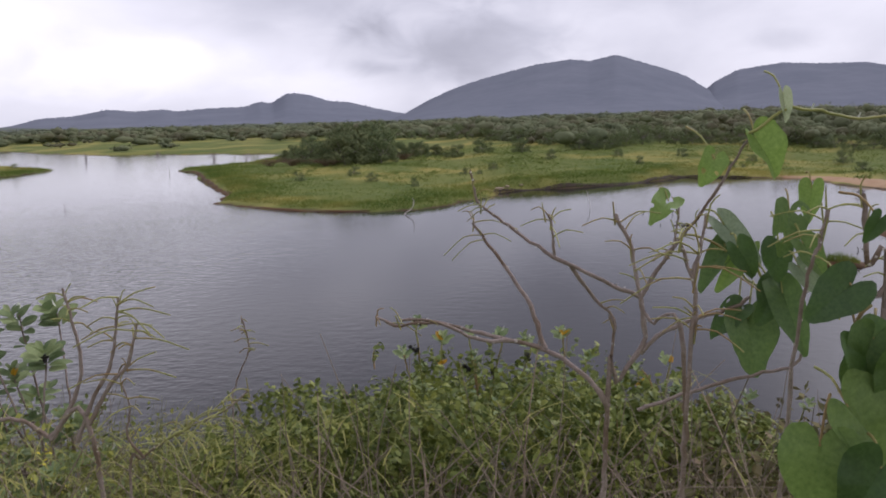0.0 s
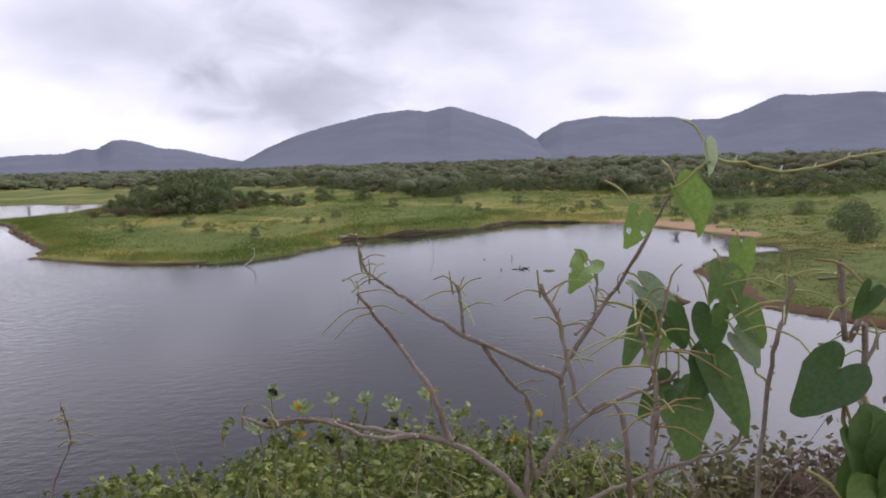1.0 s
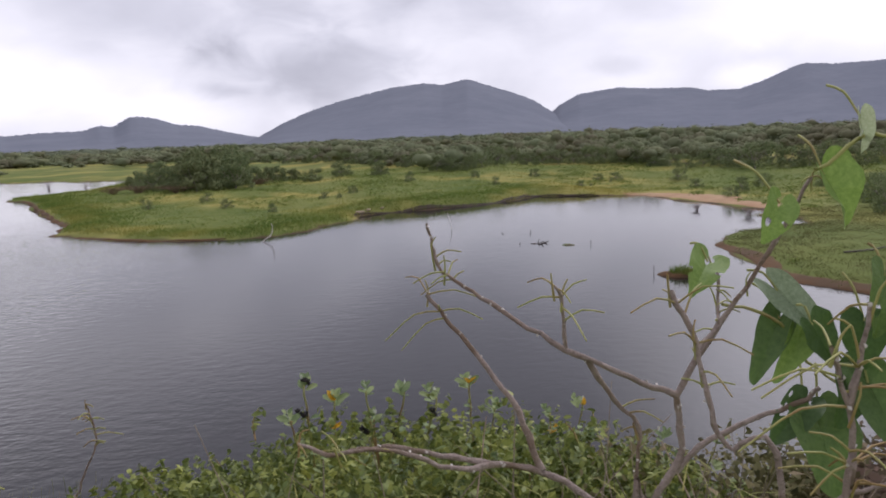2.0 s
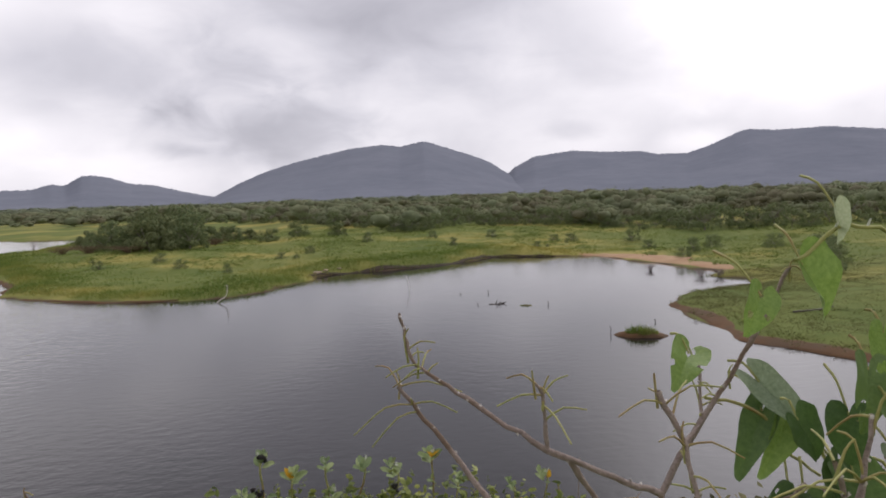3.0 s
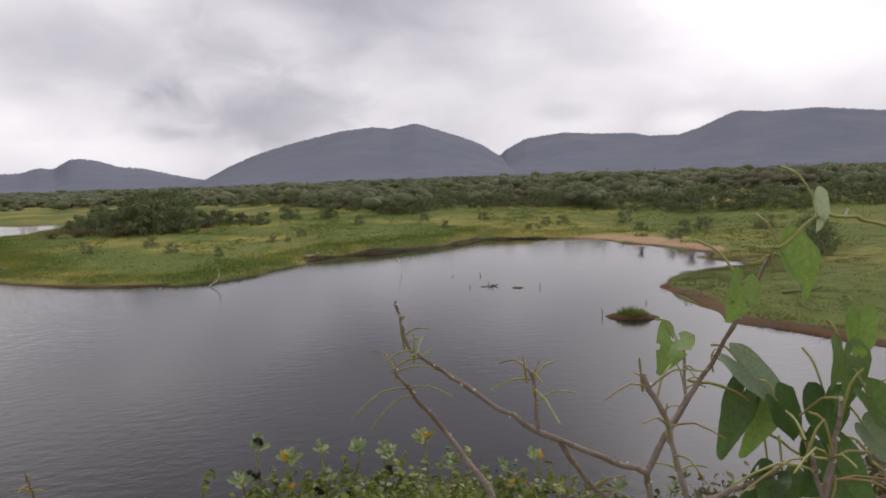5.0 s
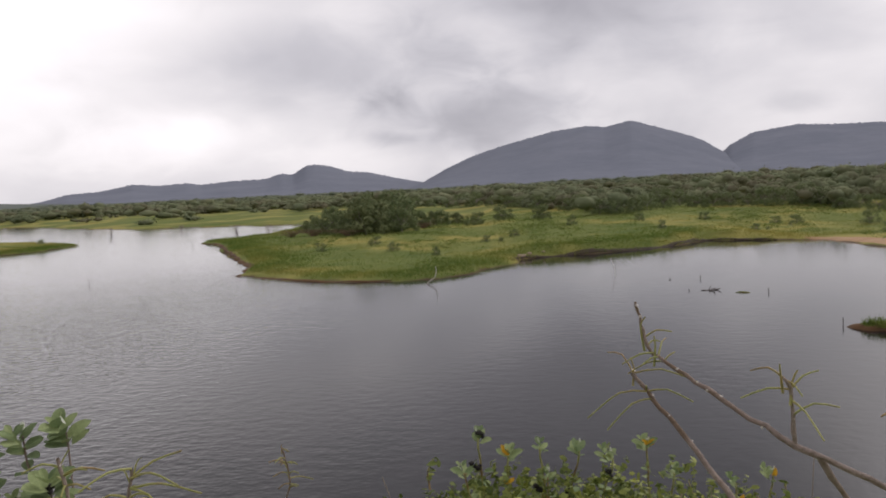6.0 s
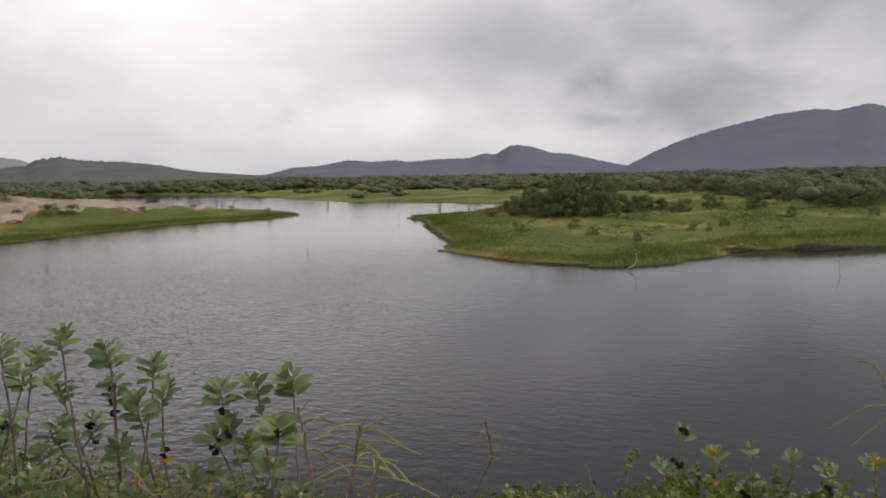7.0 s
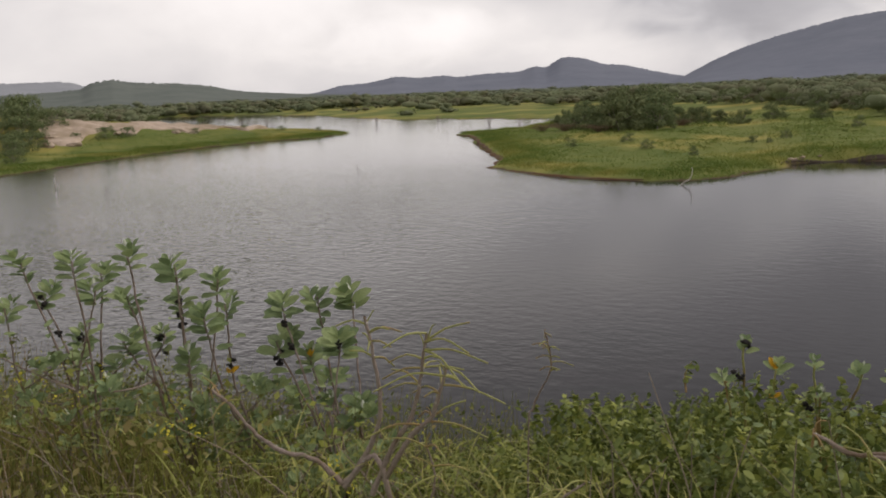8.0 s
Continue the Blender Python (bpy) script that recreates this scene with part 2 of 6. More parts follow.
# ---------- plan of the lake ----------
SHORE_LEFT = [(-62, 30), (-62, 40), (-61.6, 49.5), (-62.6, 60), (-64.2, 70), (-64, 80), (-61.5, 90), (-56.5, 98), (-57, 108), (-61.6, 114.5),
              (-74, 122), (-92, 133), (-121, 150), (-152, 177), (-205, 226)]
SHORE_FAR = [(-196, 240), (-160, 234), (-119, 206), (-97, 181), (-71, 159), (-52, 154), (-31, 143)]
SHORE_POINT = [(-29.6, 119), (-31.5, 107.5), (-36.3, 100.5), (-31.6, 94.4), (-25.8, 79.7), (-20.8, 67.9), (-18.4, 62.4), (-17.8, 56.6), (-12.7, 52.1),
               (-8.2, 49.6), (-4.9, 49.0), (-2, 49.2), (0.5, 52), (2.8, 55.3), (4.3, 59.8), (11, 62), (15.6, 63.6), (22, 69.0), (24.8, 67.8), (30.9, 65.4)]
SHORE_RIGHT = [(31.2, 58.4), (32, 54.3), (32.2, 50.5), (32.8, 48), (30.2, 45.8), (31.5, 43.2), (29.4, 40.4), (27.5, 39.9), (24.9, 39.4), (22.3, 37.5), (20.7, 35.2),
               (20.2, 33), (19.3, 29.3), (18.3, 26), (19.2, 23.6), (19.8, 21.5), (21.5, 17), (19, 13)]
SHORE_NEAR = [(12, 11.2), (4, 10.6), (-4, 10.6), (-14, 10.9), (-30, 12), (-50, 20)]
LAKE = np.array(SHORE_LEFT + SHORE_FAR + SHORE_POINT + SHORE_RIGHT + SHORE_NEAR, dtype=float)


def shore_distance(px, py):
    """Distance from the lake's shore: positive on land, negative on the water."""
    best = np.full(px.shape, 1e9)
    inside = np.zeros(px.shape, bool)
    for (ax, ay), (bx, by) in zip(LAKE, np.roll(LAKE, -1, axis=0)):
        ex, ey = bx - ax, by - ay
        u = np.clip(((px - ax) * ex + (py - ay) * ey) / (ex * ex + ey * ey), 0, 1)
        best = np.minimum(best, np.hypot(px - ax - u * ex, py - ay - u * ey))
        cross = (ay > py) != (by > py)
        inside ^= cross & (px < (bx - ax) * (py - ay) / np.where(by == ay, 1e-9, by - ay) + ax)
    return np.where(inside, -best, best)


def waves2(px, py, size, seed):
    """Smooth uneven relief about -1..1, from a few sine waves in seeded directions."""
    g = np.random.RandomState(seed)
    total = np.zeros(px.shape)
    for k in range(7):
        a, ph, s = g.uniform(0, 6.28), g.uniform(0, 6.28), size * g.uniform(0.5, 1.8)
        total += np.sin((px * math.cos(a) + py * math.sin(a)) * 6.28 / s + ph)
    return total / 4


def smooth(u):
    u = np.clip(u, 0, 1)
    return u * u * (3 - 2 * u)


CREST = 4.4
KNOLL_A, KNOLL_B = np.array([-97.0, 72.0]), np.array([-70.0, 108.0])


def knoll_frame(px, py):
    """Place along the rocky knoll (0..1), distance from its ridge line, and the ridge's height there."""
    e = KNOLL_B - KNOLL_A
    u = np.clip(((px - KNOLL_A[0]) * e[0] + (py - KNOLL_A[1]) * e[1]) / (e @ e), 0, 1)
    off = np.hypot(px - KNOLL_A[0] - u * e[0], py - KNOLL_A[1] - u * e[1])
    return u, off, 4.6 - 4.0 * u ** 0.8


def height(px, py):
    """Height of the ground over the water."""
    px, py = np.asarray(px, float), np.asarray(py, float)
    d = shore_distance(px, py) + 0.35 * waves2(px, py, 6, 1) * smooth((py - 15) / 20) + 0.8 * waves2(px, py, 25, 5) * smooth((py - 110) / 80)
    land = 0.30 * (1 - np.exp(-np.maximum(d, 0) / 0.9)) + 1.0 * smooth(d / 45) + 0.12 * waves2(px, py, 9, 2) * smooth(d / 5) + 0.25 * waves2(px, py, 40, 3) * smooth(d / 20)
    # the low eroded bank of the inner bay
    land += 0.50 * smooth(d / 2.0) * smooth((px - 1) / 5) * smooth((29 - px) / 4) * smooth((py - 50) / 6)
    # a hump under the trees of the point, a knoll on the far left, long rise inland
    land += 0.5 * np.exp(-(((px + 15) / 12) ** 2 + ((py - 90) / 14) ** 2))
    along, off, crest = knoll_frame(px, py)
    land += crest * np.exp(-(off / 10.5) ** 2) * smooth(d / 6)
    land += 1.6 * smooth((px - 30) / 70) * smooth(d / 80) + 1.5 * smooth((np.hypot(px, py) - 250) / 1500)
    far_side = np.where(d > 0, land, d * 0.35)
    # embankment that the camera stands on
    bank = np.clip(CREST - np.maximum(py - 0.9, 0) * 0.454, -3, CREST) + 0.06 * waves2(px, py, 2.2, 4) - 0.015 * np.maximum(np.abs(px) - 14, 0)
    near = smooth((16 - py) / 5) * smooth((34 - np.abs(px)) / 12)
    return far_side * (1 - near) + bank * near


# ---------- mesh helpers ----------
def mesh_object(name, verts, faces, material, parent=None, smooth_shade=True):
    me = bpy.data.meshes.new(name)
    if isinstance(faces, np.ndarray):
        n, k = faces.shape
        me.vertices.add(len(verts))
        me.vertices.foreach_set("co", np.asarray(verts, dtype=np.float32).ravel())
        me.loops.add(n * k)
        me.loops.foreach_set("vertex_index", faces.astype(np.int32).ravel())
        me.polygons.add(n)
        me.polygons.foreach_set("loop_start", np.arange(0, n * k, k, dtype=np.int32))
        me.update(calc_edges=True)
    else:
        me.from_pydata([tuple(v) for v in verts], [], [tuple(f) for f in faces])
        me.update()
    if smooth_shade:
        me.polygons.foreach_set("use_smooth", np.ones(len(me.polygons), dtype=bool))
    if material:
        me.materials.append(material)
    ob = new(name, me)
    if parent:
        ob.parent = parent
    return ob


def grid_faces(rows, cols, closed=False):
    i, j = np.meshgrid(np.arange(rows - 1), np.arange(cols if closed else cols - 1), indexing="ij")
    j2 = (j + 1) % cols
    return np.stack([i * cols + j, (i + 1) * cols + j, (i + 1) * cols + j2, i * cols + j2], -1).reshape(-1, 4)


def spread(template_v, template_f, turns, places):
    """Copies of a small template by 3x3 turns and places, joined: verts and faces."""
    tv, tf = np.asarray(template_v, float), np.asarray(template_f)
    v = np.einsum("nij,kj->nki", turns, tv) + places[:, None, :]
    f = tf[None] + (np.arange(len(places)) * len(tv))[:, None, None]
    return v.reshape(-1, 3), f.reshape(-1, tf.shape[1])


def random_turns(g, n, size, flat=0.0):
    """n random turns times sizes; flat pulls the leaf normals towards up."""
    nrm = g.normal(size=(n, 3))
    nrm[:, 2] = np.abs(nrm[:, 2]) + flat
    nrm /= np.linalg.norm(nrm, axis=1, keepdims=True)
    a = g.normal(size=(n, 3))
    a -= (a * nrm).sum(1, keepdims=True) * nrm
    a /= np.linalg.norm(a, axis=1, keepdims=True)
    b = np.cross(nrm, a)
    return np.stack([a, b, nrm], -1) * np.asarray(size).reshape(-1, 1, 1)


def turns_along(g, normals, size, jitter=0.35):
    """Turns whose third axis follows the given normals with some jitter, times sizes."""
    nrm = np.asarray(normals, float) + g.normal(size=np.shape(normals)) * jitter
    nrm /= np.linalg.norm(nrm, axis=1, keepdims=True) + 1e-9
    a = g.normal(size=nrm.shape)
    a -= (a * nrm).sum(1, keepdims=True) * nrm
    a /= np.linalg.norm(a, axis=1, keepdims=True) + 1e-9
    return np.stack([a, np.cross(nrm, a), nrm], -1) * np.asarray(size).reshape(-1, 1, 1)


LEAF_V = [(-0.5, 0, 0), (0, -0.28, 0.06), (0.5, 0, 0.0), (0, 0.28, 0.06)]
LEAF_F = [(0, 1, 2, 3)]


# ---------- ground, water ----------
def build_ground():
    r = np.concatenate([np.arange(0.25, 12, 0.25), np.arange(12, 130, 0.7), 130 * 1.06 ** np.arange(0, 62)])
    az = np.concatenate([np.arange(-62, 66, 0.34), np.arange(66, 298, 2.0)])
    R, A = np.meshgrid(r, np.radians(az), indexing="ij")
    X, Y = R * np.sin(A), R * np.cos(A)
    Z = height(X, Y)
    v = np.stack([X, Y, Z], -1).reshape(-1, 3)
    f = grid_faces(len(r), len(az), closed=True)
    centre = len(v)
    v = np.vstack([v, [[0, 0, float(height(np.array([0.0]), np.array([0.0]))[0])]]])
    fan = np.array([[centre, j, (j + 1) % len(az), (j + 1) % len(az)] for j in range(len(az))])
    ob = mesh_object("ground", v, np.vstack([f[:, ::-1], fan]), M_GROUND)
    ob.data.validate(clean_customdata=False)
    return tagged(ob, "grassy green lake shore with muddy brown edges", "ground", kind="structure")


def ground_material():
    """Grass and earth, with a mud rim along the water line."""
    m = mat("shore_ground", (0.086, 0.124, 0.030), (0.172, 0.188, 0.052), scale=0.09, fine=1.4, rough=0.95, bump=0.4, third=(0.285, 0.255, 0.074), third_scale=0.05, spec=0.1)
    nt = m.node_tree
    b = nt.nodes["Principled BSDF"]
    old = b.inputs["Base Color"].links[0].from_socket
    tc = nt.nodes.new("ShaderNodeTexCoord")
    sep = nt.nodes.new("ShaderNodeSeparateXYZ")
    nt.links.new(tc.outputs["Object"], sep.inputs[0])
    n = nt.nodes.new("ShaderNodeTexNoise")
    n.inputs["Scale"].default_value, n.inputs["Detail"].default_value = 0.5, 4
    nt.links.new(tc.outputs["Object"], n.inputs["Vector"])
    ad = nt.nodes.new("ShaderNodeMath")
    ad.operation = "MULTIPLY_ADD"
    nt.links.new(n.outputs["Fac"], ad.inputs[0])
    ad.inputs[1].default_value = 0.35
    nt.links.new(sep.outputs[2], ad.inputs[2])
    mr = nt.nodes.new("ShaderNodeMapRange")
    mr.interpolation_type = "SMOOTHSTEP"
    for i, v in ((1, 0.17), (2, 0.30), (3, 1.0), (4, 0.0)):
        mr.inputs[i].default_value = v
    nt.links.new(ad.outputs[0], mr.inputs[0])
    mx = nt.nodes.new("ShaderNodeMix")
    mx.data_type = "RGBA"
    nt.links.new(mr.outputs[0], mx.inputs["Factor"])
    nt.links.new(old, mx.inputs["A"])
    mx.inputs["B"].default_value = (0.105, 0.072, 0.046, 1)
    nt.links.new(mx.outputs["Result"], b.inputs["Base Color"])
    return m


M_GROUND = ground_material()
build_ground()


def build_water():
    v = [(-330, 9, 0), (120, 9, 0), (120, 330, 0), (-330, 330, 0)]
    ob = mesh_object("water", v, [(0, 1, 2, 3)], M_WATER, smooth_shade=False)
    tagged(ob, "rippled grey lake water under overcast sky", "water", kind="structure")


build_water()


# ---------- hills ----------
def build_hill(name, dist, profile, depth, material, label, seed, rough=0.03):
    """A ridge at about dist metres whose skyline follows the profile of (azimuth, elevation) in degrees, falling to the plain towards the lake."""
    pa, pe = np.array(profile).T
    az = np.arange(pa[0], pa[-1] + 0.01, 0.09)
    el = np.interp(az, pa, pe)
    k = np.hanning(7)
    k /= k.sum()
    el = np.convolve(np.pad(el, 3, mode="edge"), k, "valid")
    g = np.random.RandomState(seed)
    top = dist * np.tan(np.radians(el)) + 6
    s = np.linspace(0, 1, 46)
    S, A = np.meshgrid(s, np.radians(az), indexing="ij")
    TOP = np.broadcast_to(top, S.shape)
    # spurs and gullies running down the face
    spur = waves2(np.degrees(A) * 40 + S * 45, S * 25, 190, seed)
    R = dist - depth * (1 - S) * (1 + 0.015 * spur * (1 - S))
    H = TOP * (smooth(S) * 0.55 + S * 0.45) * (1 + 0.03 * spur * S * (1 - S) * 2)
    H = H - 2.0 * (1 - S)
    crown = g.normal(size=len(az)) * dist * rough * 0.012
    H[-8:] += crown * np.linspace(0, 1, 8)[:, None] * smooth(top / 60)
    # far side
    back = np.stack([R[-1] + depth * 0.5, A[-1]], 0)
    R = np.vstack([R, back[:1]])
    A = np.vstack([A, A[-1:]])
    H = np.vstack([H, np.full((1, H.shape[1]), -2.0)])
    v = np.stack([R * np.sin(A), R * np.cos(A), H], -1).reshape(-1, 3)
    ob = mesh_object(name, v, grid_faces(R.shape[0], R.shape[1])[:, ::-1], material)
    return tagged(ob, label, "hill", kind="structure")


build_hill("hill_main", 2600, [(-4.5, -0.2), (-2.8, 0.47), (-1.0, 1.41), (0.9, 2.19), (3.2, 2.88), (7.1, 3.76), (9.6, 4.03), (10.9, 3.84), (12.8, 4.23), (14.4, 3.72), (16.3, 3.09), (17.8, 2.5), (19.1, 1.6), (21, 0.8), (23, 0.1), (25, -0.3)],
           1300, M_HILL, "wooded mountain with a double summit, blue-grey haze in its colour", 11)
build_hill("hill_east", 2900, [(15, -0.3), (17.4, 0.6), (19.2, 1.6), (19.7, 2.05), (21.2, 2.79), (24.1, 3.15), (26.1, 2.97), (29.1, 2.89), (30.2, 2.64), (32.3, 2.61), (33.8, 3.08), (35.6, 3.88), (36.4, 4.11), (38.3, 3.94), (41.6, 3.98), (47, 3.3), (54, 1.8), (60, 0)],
           1400, M_HILL, "long wooded mountain ridge, blue-grey haze in its colour", 23)
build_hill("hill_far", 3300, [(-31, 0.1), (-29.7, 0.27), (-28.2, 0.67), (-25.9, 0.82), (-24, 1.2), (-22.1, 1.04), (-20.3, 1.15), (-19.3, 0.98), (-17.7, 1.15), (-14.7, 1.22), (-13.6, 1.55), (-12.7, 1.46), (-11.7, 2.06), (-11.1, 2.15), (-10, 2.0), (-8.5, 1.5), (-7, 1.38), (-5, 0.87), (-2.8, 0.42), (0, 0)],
           1200, M_HILL, "low wooded hills with one rounded peak, blue-grey haze in their colour", 37)
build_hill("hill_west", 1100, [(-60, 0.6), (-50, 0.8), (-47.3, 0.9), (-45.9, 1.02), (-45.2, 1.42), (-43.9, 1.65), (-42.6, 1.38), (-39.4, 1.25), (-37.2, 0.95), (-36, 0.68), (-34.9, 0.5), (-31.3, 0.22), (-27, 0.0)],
           500, M_HILL_NEAR, "low green wooded hill, greyed by haze in its colour", 51, rough=0.10)
build_hill("hill_distant", 3800, [(-66, 0.6), (-52, 1.5), (-47.3, 1.57), (-46.3, 1.46), (-45.3, 1.1), (-43, 0.3)], 900, M_HILL_PALE, "distant ridge, paled by haze in its colour", 63)


# ---------- woods ----------
EDGE_AZ = [-66, -50, -40, -30, -24, -16, -11, -8, -3, 3, 8, 11, 15, 23, 31, 37, 43, 52, 66]
EDGE_R = [150, 150, 285, 300, 275, 236, 228, 222, 185, 140, 114, 100, 112, 114, 101, 97, 98, 95, 80]


def ball(steps):
    """Unit icosphere: verts, faces."""
    bm = bmesh.new()
    bmesh.ops.create_icosphere(bm, subdivisions=steps, radius=1.0)
    v = np.array([tuple(q.co) for q in bm.verts])
    f = np.array([[q.index for q in face.verts] for face in bm.faces])
    bm.free()
    return v, f


BALLS = {1: ball(1), 2: ball(2)}


def shrub_cloud(g, places, widths, highs, leaves, leaf_size, lobes=5, round_steps=1):
    """Leaf clumps of many shrubs and the dense inner masses that they sit on: each one lumpy, wider than high."""
    n = len(places)
    lc = g.normal(size=(n, lobes, 3)) * [0.27, 0.27, 0.15]
    lc[..., 2] += 0.45
    lr = (0.27 if lobes < 5 else 0.22) * g.uniform(0.7, 1.25, size=(n, lobes))
    lump = np.array([0.85, 0.85, 1.35])
    pick = g.randint(0, lobes, size=(n, leaves))
    q = g.normal(size=(n, leaves, 3))
    q[..., 2] = np.where(g.uniform(size=(n, leaves)) < 0.6, np.abs(q[..., 2]), q[..., 2])
    q /= np.linalg.norm(q, axis=2, keepdims=True)
    nrm = q.reshape(-1, 3) + [0, 0, 0.65]
    p = np.take_along_axis(lc, pick[..., None].repeat(3, 2), axis=1) + q * (np.take_along_axis(lr, pick, axis=1)[..., None] * g.uniform(0.62, 1.28, size=(n, leaves, 1))) * lump
    p[..., 2] = np.maximum(p[..., 2], 0.03)
    whole = np.stack([widths, widths, highs], -1)
    p = p * whole[:, None, :] + places[:, None, :]
    sizes = np.repeat(leaf_size, leaves) * g.uniform(0.6, 1.4, size=n * leaves)
    leaf = spread(LEAF_V, LEAF_F, turns_along(g, nrm, sizes, 0.22), p.reshape(-1, 3))
    # inner masses
    k = n * lobes
    ball_v, ball_f = BALLS[round_steps]
    bump = 1 + 0.25 * np.sin(ball_v[None] @ g.normal(size=(k, 3, 3)) * 2.4 + g.uniform(0, 6.28, (k, 1, 3))).mean(2)
    core = ball_v[None] * (bump * lr.reshape(-1, 1) * 0.74)[..., None] * lump + lc.reshape(-1, 1, 3)
    core = core * np.repeat(whole, lobes, 0)[:, None, :] + np.repeat(places, lobes, 0)[:, None, :]
    faces = (ball_f[None] + (np.arange(k) * len(ball_v))[:, None, None]).reshape(-1, 3)
    return leaf, (core.reshape(-1, 3), faces)


def build_woods():
    g = np.random.RandomState(7)
    for rmin, rmax, count, leaves, leaf, lobes in ((80, 170, 560, 250, 0.42, 5), (170, 380, 2500, 76, 0.8, 4), (380, 1000, 3200, 36, 1.6, 3)):
        n = count * 3
        a = g.uniform(-57, 51, n)
        r = np.sqrt(g.uniform(rmin ** 2, rmax ** 2, n))
        x, y = r * np.sin(np.radians(a)), r * np.cos(np.radians(a))
        edge = np.interp(a, EDGE_AZ, EDGE_R) + 5 * waves2(x, y, 14, 21)
        ok = (r > edge) & (shore_distance(x, y) > 6)
        # open glades among the bushes
        ok &= waves2(x, y, 38, 33) < np.interp(r, [90, 240, 300], [0.32, 0.40, 2.5])
        # a few low bushes in the clearings
        ok |= (g.uniform(size=n) < 0.07) & (shore_distance(x, y) > 8) & (r > 185) & (a < -3)
        x, y, r = x[ok][:count], y[ok][:count], r[ok][:count]
        big = g.uniform(0, 1, len(x)) ** 1.6
        w = (2.6 + 5.6 * big) * (1 + (r > 170) * 0.35 + (r > 380) * 0.5)
        h = (1.1 + 2.5 * big) * (1 + 0.22 * waves2(x, y, 70, 44)) * np.interp(r, [80, 140, 250, 400], [0.8, 0.95, 1.05, 1.3]) + 1.2 * (g.uniform(size=len(x)) > 0.95)
        z = height(x, y)
        leaf_data, core_data = shrub_cloud(g, np.stack([x, y, z - 0.1], -1), w * (1.05, 1.25, 1.5)[5 - lobes], h * (1.12, 1.0, 0.9)[5 - lobes], leaves, np.full(len(x), leaf), lobes, 2 if lobes > 4 else 1)
        # the farthest ring takes the leaf colour with haze in it
        ob = mesh_object("scrub_woodland", *leaf_data, M_SCRUB if lobes > 3 else M_SCRUB_HAZED, smooth_shade=False)
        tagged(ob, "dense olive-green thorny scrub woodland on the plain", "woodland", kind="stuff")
        ob = mesh_object("scrub_undergrowth", *core_data, M_SCRUB if lobes > 3 else M_SCRUB_HAZED)
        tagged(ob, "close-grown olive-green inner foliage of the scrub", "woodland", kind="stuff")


build_woods()


# ---------- shared builders ----------
def ground_z(x, y):
    return float(height(np.array([float(x)]), np.array([float(y)]))[0])


def thing(name, place, label, category, group=""):
    ob = new(name)
    ob.location = place
    ob.empty_display_size = 0.1
    return tagged(ob, label, category, group)


def part(name, data, material, parent, label="", world=True):
    """A mesh (verts, faces) as one part of a thing; verts in the parent's own frame unless world."""
    v, f = data
    v = np.asarray(v, float)
    if world:
        v = v - np.array(parent.location)[None]
    ob = mesh_object(name, v, f, material, parent)
    if label:
        ob["label"] = label
    return ob


def curve_points(points, step):
    """Catmull-Rom curve through the points at about the given step."""
    p = np.asarray(points, float)
    p = np.vstack([2 * p[0] - p[1], p, 2 * p[-1] - p[-2]])
    out = []
    for i in range(1, len(p) - 2):
        n = max(2, int(np.linalg.norm(p[i + 1] - p[i]) / step) + 1)
        for u in np.linspace(0, 1, n, endpoint=False):
            out.append(0.5 * (2 * p[i] + (p[i + 1] - p[i - 1]) * u + (2 * p[i - 1] - 5 * p[i] + 4 * p[i + 1] - p[i + 2]) * u ** 2
                              + (3 * p[i] - p[i - 1] - 3 * p[i + 1] + p[i + 2]) * u ** 3))
    out.append(p[-2])
    return np.array(out)


def tube(points, r0, r1, sides=7, step=0.03, knots=0.0, g=None, wobble=0.0):
    """A tapered round stem along a curve; knots: swollen leaf scars; wobble: crookedness."""
    c = curve_points(points, step)
    n = len(c)
    if wobble and g is not None:
        c[1:-1] += g.normal(size=(n - 2, 3)) * wobble
    u = np.linspace(0, 1, n)
    r = r0 + (r1 - r0) * u
    if knots and g is not None:
        r = r * (1 + knots * (g.uniform(size=n) > 0.6) * g.uniform(0.4, 1.0, n))
    t = np.gradient(c, axis=0)
    t /= np.linalg.norm(t, axis=1, keepdims=True) + 1e-9
    ref = np.array([0.13, 0.95, 0.28]) if abs(t[:, 1]).mean() < 0.8 else np.array([0.95, 0.1, 0.2])
    a = np.cross(t, ref)
    a /= np.linalg.norm(a, axis=1, keepdims=True) + 1e-9
    b = np.cross(t, a)
    ang = np.linspace(0, 2 * math.pi, sides, endpoint=False)
    v = c[:, None] + (a[:, None] * np.cos(ang)[None, :, None] + b[:, None] * np.sin(ang)[None, :, None]) * r[:, None, None]
    v = v.reshape(-1, 3)
    f = grid_faces(n, sides, closed=True)
    # end cap
    v = np.vstack([v, c[-1:] + t[-1:] * r1, c[:1] - t[:1] * r0 * 0.3])
    k = (n - 1) * sides
    cap = np.array([[k + j, k + (j + 1) % sides, len(v) - 2, len(v) - 2] for j in range(sides)])
    cap0 = np.array([[(j + 1) % sides, j, len(v) - 1, len(v) - 1] for j in range(sides)])
    return v, np.vstack([f, cap, cap0])


def join(pieces):
    vs, fs, base = [], [], 0
    for v, f in pieces:
        vs.append(v)
        fs.append(np.asarray(f) + base)
        base += len(v)
    return np.vstack(vs), np.vstack(fs)


def clean(ob):
    """Drop the doubled corners of cap faces."""
    ob.data.validate(clean_customdata=False)
    return ob


